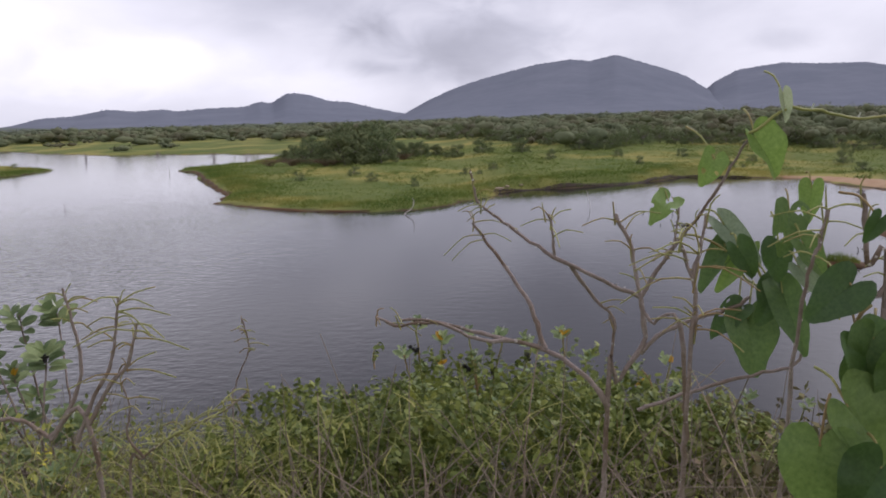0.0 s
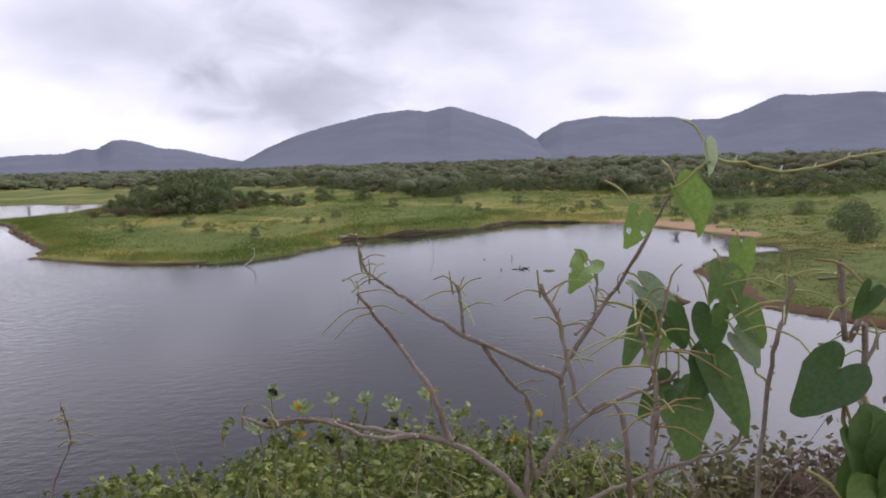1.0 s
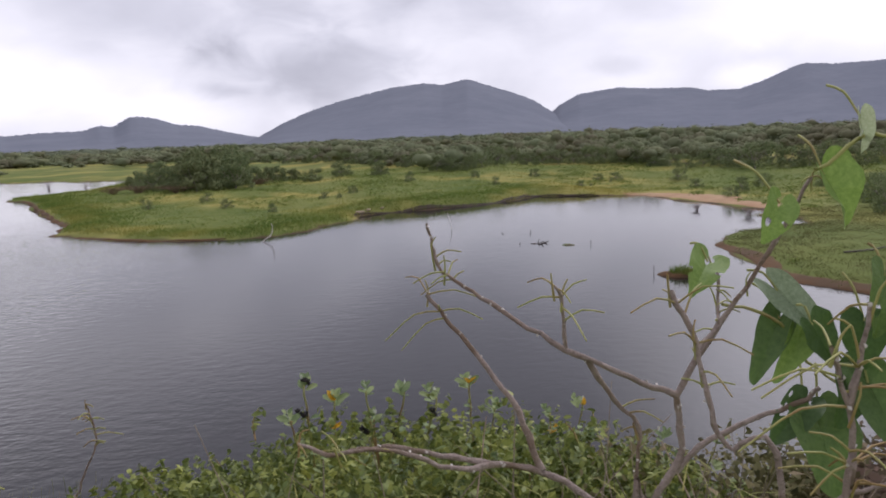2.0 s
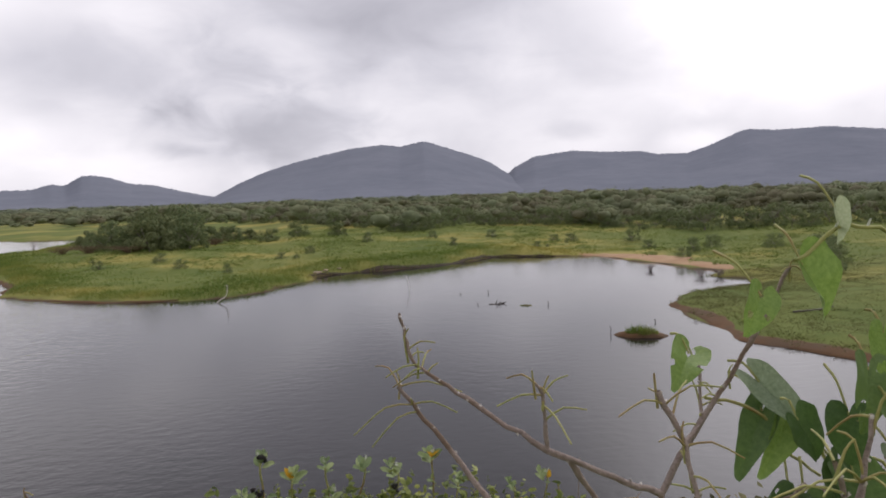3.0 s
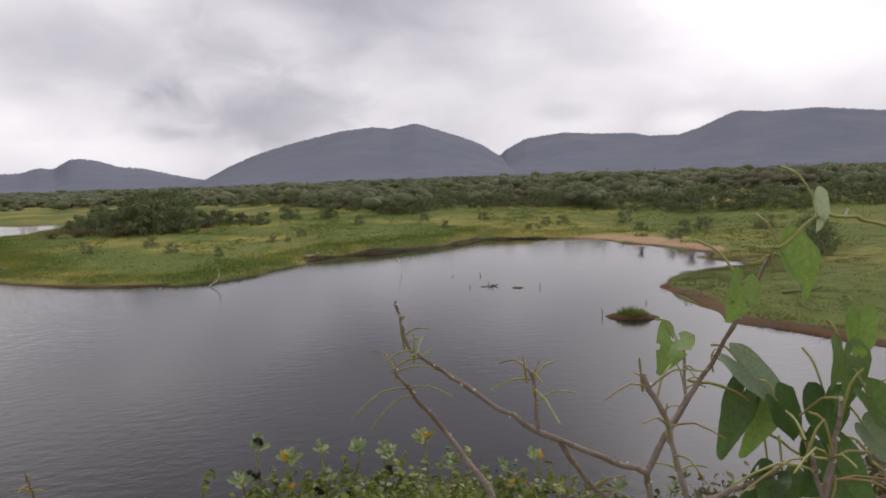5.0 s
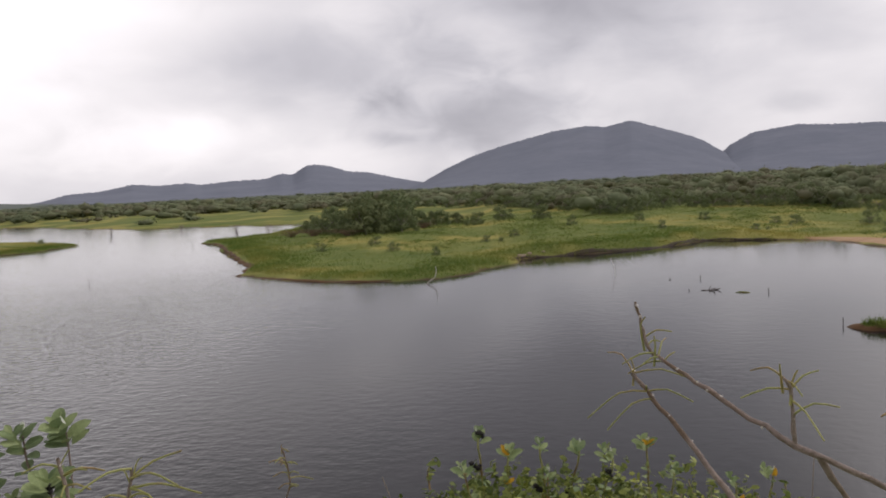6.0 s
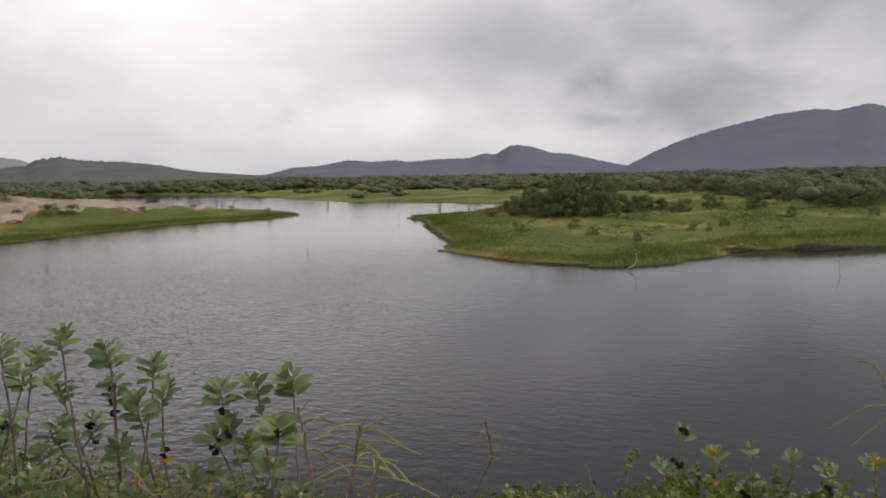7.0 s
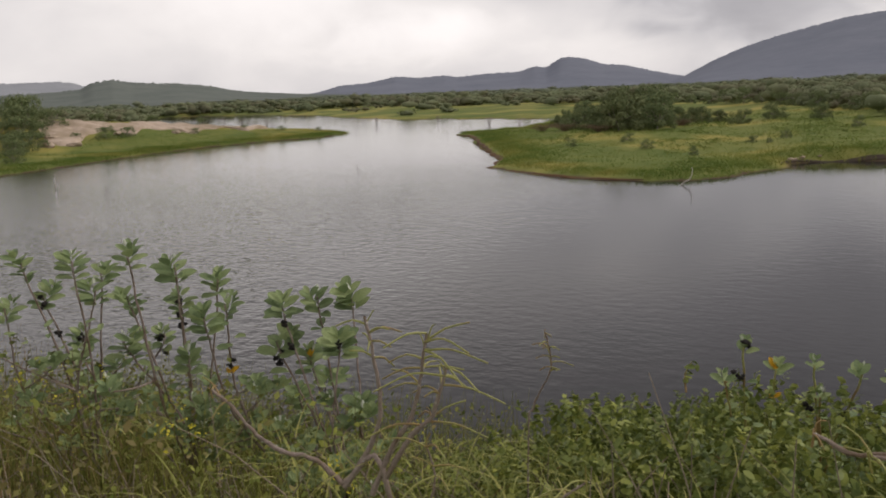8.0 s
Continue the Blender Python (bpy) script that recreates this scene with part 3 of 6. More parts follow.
# ---------- trees and bushes on the shore ----------
def crown_cloud(g, lobes, leaves, size, flat=0.4):
    """Leaf clumps on the shells of several lobes (x, y, z, radius)."""
    lobes = np.asarray(lobes)
    pick = g.choice(len(lobes), leaves, p=lobes[:, 3] ** 2 / (lobes[:, 3] ** 2).sum())
    q = g.normal(size=(leaves, 3))
    q /= np.linalg.norm(q, axis=1, keepdims=True)
    q[:, 2] *= 0.75
    p = lobes[pick, :3] + q * lobes[pick, 3:4] * g.uniform(0.6, 1.1, (leaves, 1))
    p[:, 2] = np.maximum(p[:, 2], 0.08)
    return spread(LEAF_V, LEAF_F, turns_along(g, q + [0, 0, flat], size * g.uniform(0.6, 1.5, leaves), 0.22), p)


def make_tree(seed, wide, high, label, leafmat, name="tree", leaves=3400, leaf=0.27, category="tree"):
    """A low spreading tree: crooked trunk with limbs, crown of uneven lobes with gaps. Foot at the origin."""
    g = np.random.RandomState(seed)
    root = thing(name, (0, 0, 0), label, category)
    lobes, wood = [], []
    fork = np.array([g.normal() * 0.15, g.normal() * 0.15, high * 0.28])
    wood.append(tube([(0, 0, -0.25), (0.05, 0.02, high * 0.15), fork], 0.03 * high, 0.022 * high, 6, 0.3))
    for k in range(8):
        a = k * 0.785 + g.uniform(-0.3, 0.3)
        reach = wide * 0.5 * g.uniform(0.35, 0.85)
        top = np.array([math.cos(a) * reach, math.sin(a) * reach, high * g.uniform(0.38, 0.95)])
        wood.append(tube([fork, fork * 0.5 + top * 0.5 + [0, 0, -0.05 * high], top], 0.015 * high, 0.006 * high, 5, 0.3))
        lobes.append((*top, wide * g.uniform(0.09, 0.21)))
        low = top * [1.15, 1.15, 0.34]
        lobes.append((*low, wide * g.uniform(0.12, 0.20)))
    lobes.append((0, 0, high * 0.8, wide * 0.22))
    clean(part("trunk", join(wood), M_BARK, root, "crooked grey trunk and limbs", world=False))
    part("crown", crown_cloud(g, lobes, leaves, leaf), leafmat, root, "uneven dark green leafy crown", world=False).data.polygons.foreach_set("use_smooth", np.zeros(leaves, bool))
    return root


def plant_copies(first, spots, group):
    """Put the first thing at the first spot and copies at the rest: (x, y, scale, turn)."""
    first["group"] = group
    for k, (x, y, s, turn) in enumerate(spots):
        m = Matrix.LocRotScale((x, y, ground_z(x, y) - 0.03), Euler((0, 0, turn)), (s, s, s))
        if k == 0:
            keep = m
        else:
            copy_thing(first, m)
    first.matrix_basis = keep


g0 = np.random.RandomState(3)
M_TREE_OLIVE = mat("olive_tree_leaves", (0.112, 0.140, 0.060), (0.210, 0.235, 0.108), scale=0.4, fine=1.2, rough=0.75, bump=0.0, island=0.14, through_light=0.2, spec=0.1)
TREE_SPOTS = [(-18.5, 92, 1.0), (-14.5, 90, 1.12), (-11, 92.5, 1.0), (-21.5, 96, 0.85), (-16, 96, 1.1), (-8, 94, 0.8), (-12.5, 98, 1.15), (-24, 101, 0.75),
              (-19, 88.5, 0.62), (-5.5, 98, 0.75), (-3.5, 101, 0.7), (-1.2, 96, 0.55), (-10, 88, 0.5), (-7, 102, 0.9), (2.5, 99, 0.7), (7.5, 97, 0.55), (-14, 86, 0.45)]
TREE_SPOTS = [(x + 2.6, y, (0.42 + 0.60 * math.exp(-((x + 14.0) / 4.6) ** 2)) * (0.8 + 0.25 * s)) for x, y, s in TREE_SPOTS]
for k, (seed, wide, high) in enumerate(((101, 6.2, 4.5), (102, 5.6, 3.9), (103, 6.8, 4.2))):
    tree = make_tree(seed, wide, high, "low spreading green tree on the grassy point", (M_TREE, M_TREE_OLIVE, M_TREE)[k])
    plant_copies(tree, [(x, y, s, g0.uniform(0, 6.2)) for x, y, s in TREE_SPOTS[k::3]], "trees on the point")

BUSH_EDGE = []
for az in np.arange(-7, 47, 1.15):
    r = np.interp(az, EDGE_AZ, EDGE_R) + g0.uniform(-6, 3)
    BUSH_EDGE.append((r * math.sin(radians(az)), r * math.cos(radians(az)), g0.uniform(0.55, 1.15)))
BUSH_EDGE += [(36.5, 41.5, 0.62), (38.5, 44, 0.7), (41, 47.5, 0.9), (34.5, 56, 0.35), (38, 60, 0.45), (42, 63, 0.5), (37, 66, 0.4), (45, 58, 0.5), (-2.5, 62, 0.26), (-6.5, 66, 0.3),
              (2, 72, 0.28), (-9, 74, 0.34), (12, 84, 0.4), (20, 86, 0.35), (28, 88, 0.45), (35, 80, 0.4), (40, 75, 0.5)]
for _ in range(13):
    x, y = g0.uniform(-24, 36), g0.uniform(62, 98)
    if shore_distance(np.array([x]), np.array([y]))[0] > 3.5:
        BUSH_EDGE.append((x, y, g0.uniform(0.12, 0.36)))
for k, (seed, wide, high) in enumerate(((111, 4.0, 2.7), (112, 3.4, 2.3), (113, 4.6, 2.5), (114, 3.8, 3.1))):
    bush = make_tree(seed, wide, high, "rounded olive-green thorn bush at the wood's edge", M_TREE, name="bush", leaves=1700, leaf=0.18, category="bush")
    plant_copies(bush, [(x, y, s, g0.uniform(0, 6.2)) for x, y, s in BUSH_EDGE[k::4]], "bushes along the wood's edge")
KNOLL_CREST = [(-85.5, 69, 0.95), (-87.5, 74.5, 1.1), (-83, 72.5, 0.8), (-81, 66.5, 0.7), (-86, 78, 0.9), (-80.5, 70, 0.6), (-77.5, 65.5, 0.5), (-70, 58, 0.55), (-75, 62, 0.8), (-79, 67, 0.9), (-84, 71, 1.1), (-90, 77, 1.2), (-95, 81, 1.35), (-99, 82, 1.3), (-87, 74, 1), (-98, 66, 0.9), (-102, 70, 1.2), (-95, 64, 0.7), (-92, 62, 0.6), (-104, 76, 1.1)]
KNOLL_FOOT = [(-88, 62, 0.6), (-96, 84, 0.8), (-90, 90, 0.6), (-84, 95, 0.5), (-78, 79, 0.62), (-77, 82, 0.5), (-80, 76, 0.35), (-73, 91, 0.3), (-78, 99, 0.5), (-70, 99, 0.3), (-66, 103, 0.3), (-61, 106, 0.25), (-110, 80, 1.3), (-84, 66, 0.5), (-79, 70, 0.35)]
KNOLL = KNOLL_CREST + KNOLL_FOOT
bush = make_tree(121, 4.2, 2.6, "green bush on the sandstone knoll", M_TREE, name="bush", leaves=1800, leaf=0.19, category="bush")
plant_copies(bush, [(x, y, s, g0.uniform(0, 6.2)) for x, y, s in KNOLL], "bushes on the knoll")


def dry_bush(name, place, wide, high, count, material, label, group, seed, r=0.02):
    """A leafless bush: many thin forked twigs fanning from one foot."""
    g = np.random.RandomState(seed)
    root = thing(name, place, label, "bush", group)
    pieces = []
    for k in range(count):
        a, lean = g.uniform(0, 6.28), g.uniform(0.1, 1.0)
        tip = np.array([math.cos(a) * lean * wide / 2, math.sin(a) * lean * wide / 2, high * g.uniform(0.55, 1.0)])
        mid = tip * [0.45, 0.45, 0.6] + g.normal(size=3) * 0.05 * high
        pieces.append(tube([(0, 0, -0.3), mid, tip], r, r * 0.3, 4, 0.4))
        for _ in range(2):
            side = mid + (tip - mid) * g.uniform(0.1, 0.6)
            end = side + g.normal(size=3) * [0.2 * wide, 0.2 * wide, 0.10 * high] + [0, 0, 0.2 * high]
            pieces.append(tube([side, (side + end) / 2 + g.normal(size=3) * 0.03, end], r * 0.5, r * 0.2, 4, 0.4))
    clean(part("brush", join(pieces), material, root, world=False))
    return root


M_DRYBUSH = mat("dry_grey_twigs", (0.16, 0.12, 0.12), (0.28, 0.23, 0.22), scale=3, fine=20, rough=0.95, bump=0.0)
M_DRYRED = mat("dry_reddish_twigs", (0.13, 0.09, 0.055), (0.23, 0.165, 0.10), scale=3, fine=20, rough=0.95, bump=0.0)
for k, (x, y, w, h) in enumerate(((-29.8, 112.5, 1.8, 2.0), (-39, 127, 2.2, 1.5), (-67, 140, 1.8, 1.6), (-112, 150, 5, 2.2), (-98, 141, 4, 1.3), (-125, 160, 5, 2.4), (-91, 136.5, 2.4, 1.6), (-102, 143, 2.6, 2.0), (-119, 152, 3, 1.2), (-86, 131, 2, 1.0),
                                  (28.6, 51.0, 1.0, 0.5), (29.6, 46.0, 1.5, 0.6), (30.6, 45.2, 1.4, 0.6), (-57, 149, 1.6, 1.2))):
    dry_bush("dead_bush", (x, y, -0.02), w, h, 24, M_DRYBUSH, "leafless grey drowned bush standing in the lake", "drowned bushes", 200 + k, 0.012)
for k, (x, y, w, h) in enumerate(((-17.5, 86.5, 5.0, 0.9), (-13.2, 85, 5.0, 0.8), (-21, 90, 3.6, 0.9), (-5, 92, 3.6, 0.8))):
    dry_bush("dry_bush", (x, y, ground_z(x, y)), w, h, 60, M_DRYRED, "dry reddish-brown brushwood among the grass", "dry brushwood", 230 + k)


# ---------- grass of the shore ----------
BLADE_V = [(-0.06, 0, 0), (0.06, 0, 0), (0.0, 0.10, 1.0)]
BLADE_F = [(0, 1, 2)]


def blades(g, xyz, tall, wide, lean=0.35):
    n = len(xyz)
    a = g.uniform(0, 6.28, n)
    ca, sa = np.cos(a), np.sin(a)
    ln = g.normal(size=(n, 2)) * lean
    m = np.zeros((n, 3, 3))
    m[:, 0, 0], m[:, 1, 0] = ca * wide, sa * wide
    m[:, 0, 1], m[:, 1, 1] = -sa * tall, ca * tall
    m[:, 0, 2], m[:, 1, 2], m[:, 2, 2] = ln[:, 0] * tall, ln[:, 1] * tall, tall
    return spread(BLADE_V, BLADE_F, m, xyz)


M_SPIT = mat("spit_grass_blades", (0.105, 0.108, 0.034), (0.165, 0.160, 0.052), scale=0.2, fine=3.0, rough=0.8, bump=0.0, island=0.10, through_light=0.2, third=(0.125, 0.14, 0.040), third_scale=0.2)


def build_shore_grass():
    g = np.random.RandomState(17)
    n = 150000
    a = np.radians(g.uniform(-52, 50, n))
    r = 20 + 105 * np.sqrt(g.uniform(0, 1, n))
    x, y = r * np.sin(a), r * np.cos(a)
    d = shore_distance(x, y) + 0.35 * waves2(x, y, 6, 1)
    lush = np.exp(-((d - 1.8) / 3.2) ** 2)
    rim = np.where((x < -5) & (x > -45) & (y < 105), 0.85, np.where((x > 16) & (y < 39), 0.35 + 0.7 * g.uniform(size=n), 0.12))
    ok = (d > rim) & (y > 17) & (g.uniform(size=n) < 0.20 + 0.8 * lush) & (d < 45)
    right = (x > 16) & (y < 48)
    ok &= ~((x > 29) & (x < 38) & (y > 46) & (y < 66) & (d < 4.5))
    x, y, lush, d = x[ok], y[ok], lush[ok], d[ok]
    tall = g.uniform(0.07, 0.17, len(x)) + 0.16 * lush * np.clip(waves2(x, y, 18, 55) * 0.5 + 0.7, 0.1, 1.2) * ((x < 12) | ((x < 31) & (y > 56)))
    per = 7
    low = (x > 16) & (y < 48)
    for name, take, leafmat, label in (("shore_grass", ~low, M_GRASSLEAF, "bright yellow-green grass and reeds along the lake shore"), ("spit_grass", low, M_SPIT, "short olive-brown grass on the low spit")):
        grass_sheet(g, name, x[take], y[take], tall[take] * (1.0 if take is not low else 0.55), per if take is not low else 40, leafmat, label)


def grass_sheet(g, name, x, y, tall, per, leafmat, label):
    x4, y4, t4 = np.repeat(x, per) + g.normal(size=len(x) * per) * 0.30, np.repeat(y, per) + g.normal(size=len(x) * per) * 0.30, np.repeat(tall, per)
    z4 = np.repeat(height(x, y), per)
    v, f = blades(g, np.stack([x4, y4, z4 - 0.02], -1), t4, g.uniform(0.25, 0.6, len(x4)) * (1.0 if per < 8 else 0.55), 0.8 if per < 8 else 0.9)
    ob = mesh_object(name, v, f, leafmat, smooth_shade=False)
    tagged(ob, label, "grass", kind="stuff")


build_shore_grass()


M_HERB = mat("meadow_herb_leaves", (0.135, 0.190, 0.045), (0.255, 0.300, 0.085), scale=0.15, fine=1.2, rough=0.75, bump=0.0, island=0.12, through_light=0.25, spec=0.1)


def build_herbs():
    """Low leafy herbs and seedlings scattered in drifts over the meadow."""
    g = np.random.RandomState(19)
    n = 3600
    a, r = np.radians(g.uniform(-22, 50, n)), np.sqrt(g.uniform(24 ** 2, 112 ** 2, n))
    x, y = r * np.sin(a), r * np.cos(a)
    ok = (shore_distance(x, y) > 1.6) & (waves2(x, y, 24, 61) + 0.6 * waves2(x, y, 8, 62) > 0.15)
    x, y = x[ok][:1100], y[ok][:1100]
    k = len(x)
    big = g.uniform(0, 1, k) ** 2
    leaf_data, _ = shrub_cloud(g, np.stack([x, y, height(x, y) - 0.05], -1), 0.9 + 1.9 * big, 0.18 + 0.30 * big, 50, np.full(k, 0.15))
    ob = mesh_object("meadow_herbs", *leaf_data, M_HERB, smooth_shade=False)
    tagged(ob, "low olive-green herbs in drifts over the meadow", "herbs", kind="stuff")


build_herbs()


# ---------- bare earth, sand, rocks ----------
def shore_strip(name, points, width, material, label, seed, lift=0.035, offset=0.2):
    """A strip of bare ground beside the shore line, on its land side, with ragged edges, hugging the ground."""
    g = np.random.RandomState(seed)
    c = curve_points([(x, y, 0) for x, y in points], 0.2)
    t = np.gradient(c, axis=0)
    nrm = np.stack([-t[:, 1], t[:, 0], t[:, 0] * 0], -1)
    nrm /= np.linalg.norm(nrm, axis=1, keepdims=True)
    test = c + nrm * 1.5
    if np.median(shore_distance(test[:, 0], test[:, 1])) < 0:
        nrm = -nrm
    n, cols = len(c), 10
    end = np.sin(np.linspace(0, math.pi, n)) ** 0.5
    w = width * end * np.clip(1 + 0.22 * waves2(c[:, 0], c[:, 1], 6.0, seed) + 0.12 * waves2(c[:, 0], c[:, 1], 1.2, seed + 3), 0.15, 2.0)
    rows = []
    for j in range(cols):
        p = c + nrm * (offset + w * j / (cols - 1))[:, None]
        p[:, 2] = height(p[:, 0], p[:, 1]) + lift - (0.06 if j in (0, cols - 1) else 0)
        rows.append(p)
    v = np.stack(rows, 1).reshape(-1, 3)
    ob = mesh_object(name, v, grid_faces(n, cols), material)
    return tagged(ob, label, "ground", kind="structure")


# bank earth, darkened to stand in for its reflection in the bay
M_BANK_REFLECTION = mat("earth_with_reflection", (0.030, 0.021, 0.013), (0.066, 0.046, 0.028), scale=0.9, fine=9, rough=0.9, bump=0.4)
M_EARTH = mat("reddish_earth", (0.078, 0.040, 0.016), (0.150, 0.080, 0.034), scale=0.8, fine=9, rough=0.95, bump=0.4, third=(0.095, 0.058, 0.030), third_scale=0.4)
shore_strip("sand_beach", [(29.5, 66.3), (31.0, 62), (31.2, 58.4), (32, 54.3), (32.3, 50.5), (32.9, 47.5)], 2.8, M_SAND, "pale orange sand beach along the far bay", 71)
shore_strip("earth_bank", [(22.5, 37.6), (20.7, 35.2), (20.2, 33), (19.3, 29.3), (18.3, 26), (19.2, 23.6), (19.8, 21.5), (21.2, 17.5)], 0.85, M_EARTH, "bare reddish earth bank above the water", 73, offset=-0.1)
shore_strip("cut_bank", [(3.4, 57.6), (4.3, 59.8), (7.5, 60.9), (11, 62), (15.6, 63.6), (19, 66.4), (22, 69.0), (24.8, 67.8), (27.5, 66.8)], 0.55, M_BANK_REFLECTION, "cut earth bank of the bay, its dark water reflection in the colour", 77, lift=0.10, offset=-0.1)
shore_strip("mud_edge", [(-36, 99.5), (-31.6, 94.4), (-25.8, 79.7), (-20.8, 67.9), (-18.4, 62.4), (-17.8, 56.6), (-14.5, 53.8), (-11.5, 51.4), (-8.4, 49.9), (-5, 49.3)], 0.6, M_EARTH, "bare brown mud edge of the grassy point", 75, offset=-0.1)


def boulder(name, place, size, seed, label, category="rock", group="", turn=0.0):
    """A weathered slab of rock with broken, rounded faces."""
    bm = bmesh.new()
    bmesh.ops.create_icosphere(bm, subdivisions=4, radius=1.0)
    for vert in bm.verts:
        q = vert.co.copy()
        big = noise.noise(q * 1.1 + Vector((seed * 7.1, 0, 0)))
        small = noise.noise(q * 3.7 + Vector((0, seed * 3.3, 0)))
        q *= 1 + 0.50 * big + 0.22 * small
        q.z = math.copysign(min(abs(q.z), 0.62 + 0.1 * small), q.z)
        vert.co = Vector((q.x * size[0], q.y * size[1], q.z * size[2]))
    me = bpy.data.meshes.new(name)
    bm.to_mesh(me)
    bm.free()
    me.materials.append(M_ROCK)
    me.polygons.foreach_set("use_smooth", np.ones(len(me.polygons), bool))
    ob = new(name, me)
    ob.matrix_basis = pose(*place, 0, 0, turn)
    return tagged(ob, label, category, group)


def rock_outcrop():
    """Bare sandstone face of the knoll: uneven rounded ledges, ragged rim, bedded in the slope."""
    n, m = 110, 34
    u, w = np.meshgrid(np.linspace(0.19, 0.98, n), np.linspace(0, 1, m), indexing="ij")
    e = KNOLL_B - KNOLL_A
    side = np.array([e[1], -e[0]]) / np.linalg.norm(e)
    top = 1.5 + 1.2 * np.sin(u * 17 + 1)
    low = np.interp(u, [0.19, 0.24, 0.31, 0.38, 0.5, 0.75, 1], [11, 14.5, 13.5, 8, 7, 5.5, 3]) + 1.6 * np.sin(u * 31) + 0.9 * np.sin(u * 67 + 2)
    off = top + (low - top) * w
    x, y = KNOLL_A[0] + e[0] * u + side[0] * off, KNOLL_A[1] + e[1] * u + side[1] * off
    ledge = 0.38 * np.abs(waves2(x, y, 6.0, 81)) + 0.16 * np.abs(waves2(x, y, 2.2, 83))
    rim = np.minimum(np.minimum(w, 1 - w) * 7, np.minimum(u - 0.19, 0.98 - u) * 14)
    z = height(x, y) + (ledge + 0.10) * smooth(rim) - 0.12 * (1 - smooth(rim))
    ob = mesh_object("rock_outcrop", np.stack([x, y, z], -1).reshape(-1, 3), grid_faces(n, m), M_ROCK)
    tagged(ob, "pale weathered sandstone outcrop on the grassy knoll", "rock")


rock_outcrop()
for k, (u, off, sz) in enumerate(((0.21, 15.0, 0.8), (0.28, 15.5, 0.6), (0.24, 10.5, 0.6), (0.42, 8.6, 0.5), (0.60, 7.4, 0.5), (0.16, 5.0, 0.7))):
    e = KNOLL_B - KNOLL_A
    x, y = KNOLL_A[0] + e[0] * u + e[1] / 45 * off, KNOLL_A[1] + e[1] * u - e[0] / 45 * off
    boulder("sandstone_boulder", (x, y, ground_z(x, y) + 0.15 * sz), (sz * 1.5, sz, sz * 0.8), k + 1, "pale sandstone boulder below the outcrop", group="sandstone boulders", turn=k * 37)
for k, (x, y, s) in enumerate(((4.4, 60.2, 0.30), (5.1, 60.8, 0.2), (6.3, 61.4, 0.14))):
    boulder("shore_stone", (x, y, ground_z(x, y) + 0.08), (s, s * 0.8, s * 0.6), 40 + k, "small grey stone at the water's edge", group="stones at the water's edge")


# ---------- things standing in the lake ----------
def stake(name, pts, r0, r1, material, label, group=""):
    root = thing(name, pts[0], label, "stick", group)
    g = np.random.RandomState(int(abs(pts[0][0]) * 10))
    clean(part("shaft", tube(pts, r0, r1, 6, 0.15, 0.2, g, 0.008), material, root))
    return root


stake("bent_stick", [(-2.75, 47.3, -0.3), (-2.6, 47.3, 0.05), (-2.15, 47.4, 0.35), (-2.0, 47.4, 0.85), (-2.1, 47.4, 1.05)], 0.035, 0.02, M_DEADWOOD, "bent bleached stick standing in the lake", "sticks in the lake")
stake("leaning_pole", [(9.35, 47.8, -0.3), (9.32, 47.8, 0.35), (9.2, 47.8, 0.8), (9.05, 47.7, 1.15)], 0.016, 0.007, M_DEADWOOD, "thin leaning dead pole in the lake", "sticks in the lake")
stake("pale_post", [(-48.5, 43.5, -0.3), (-48.45, 43.5, 0.25), (-48.5, 43.5, 0.62)], 0.05, 0.03, M_DEADWOOD, "short bleached post standing in the lake", "sticks in the lake")
for x, y, h in ((-28.2, 54.8, 0.55), (-41.2, 41.2, 0.22), (-43, 43.2, 0.2), (-63.4, 83.5, 0.9), (-34.3, 93, 0.9), (15.0, 38.0, 0.22), (11.5, 39.6, 0.1), (20.2, 27.5, 0.18), (19.2, 30.5, 0.15), (17.4, 31, 0.16), (13.5, 44, 0.22), (-52, 120, 0.7), (-60, 131, 0.6)):
    stake("stake", [(x, y, -0.3), (x + 0.02, y, h * 0.5), (x - 0.05 * h, y + 0.02, h)], 0.022, 0.014, M_WETWOOD, "short dark stake standing in the lake", "stakes in the lake")


def grass_patch(g, cx, cy, cz, rx, ry, count, tall, wide):
    """Blades on a low mound, shorter and lower towards its rim."""
    a, q = g.uniform(0, 6.28, count), np.sqrt(g.uniform(0, 1, count))
    x, y = cx + np.cos(a) * q * rx, cy + np.sin(a) * q * ry
    return blades(g, np.stack([x, y, cz * (1 - (q * 0.75) ** 4) - 0.03], -1), g.uniform(0.4, 1.1, count) * tall * (1.1 - 0.7 * q ** 2), np.full(count, wide), 0.45)


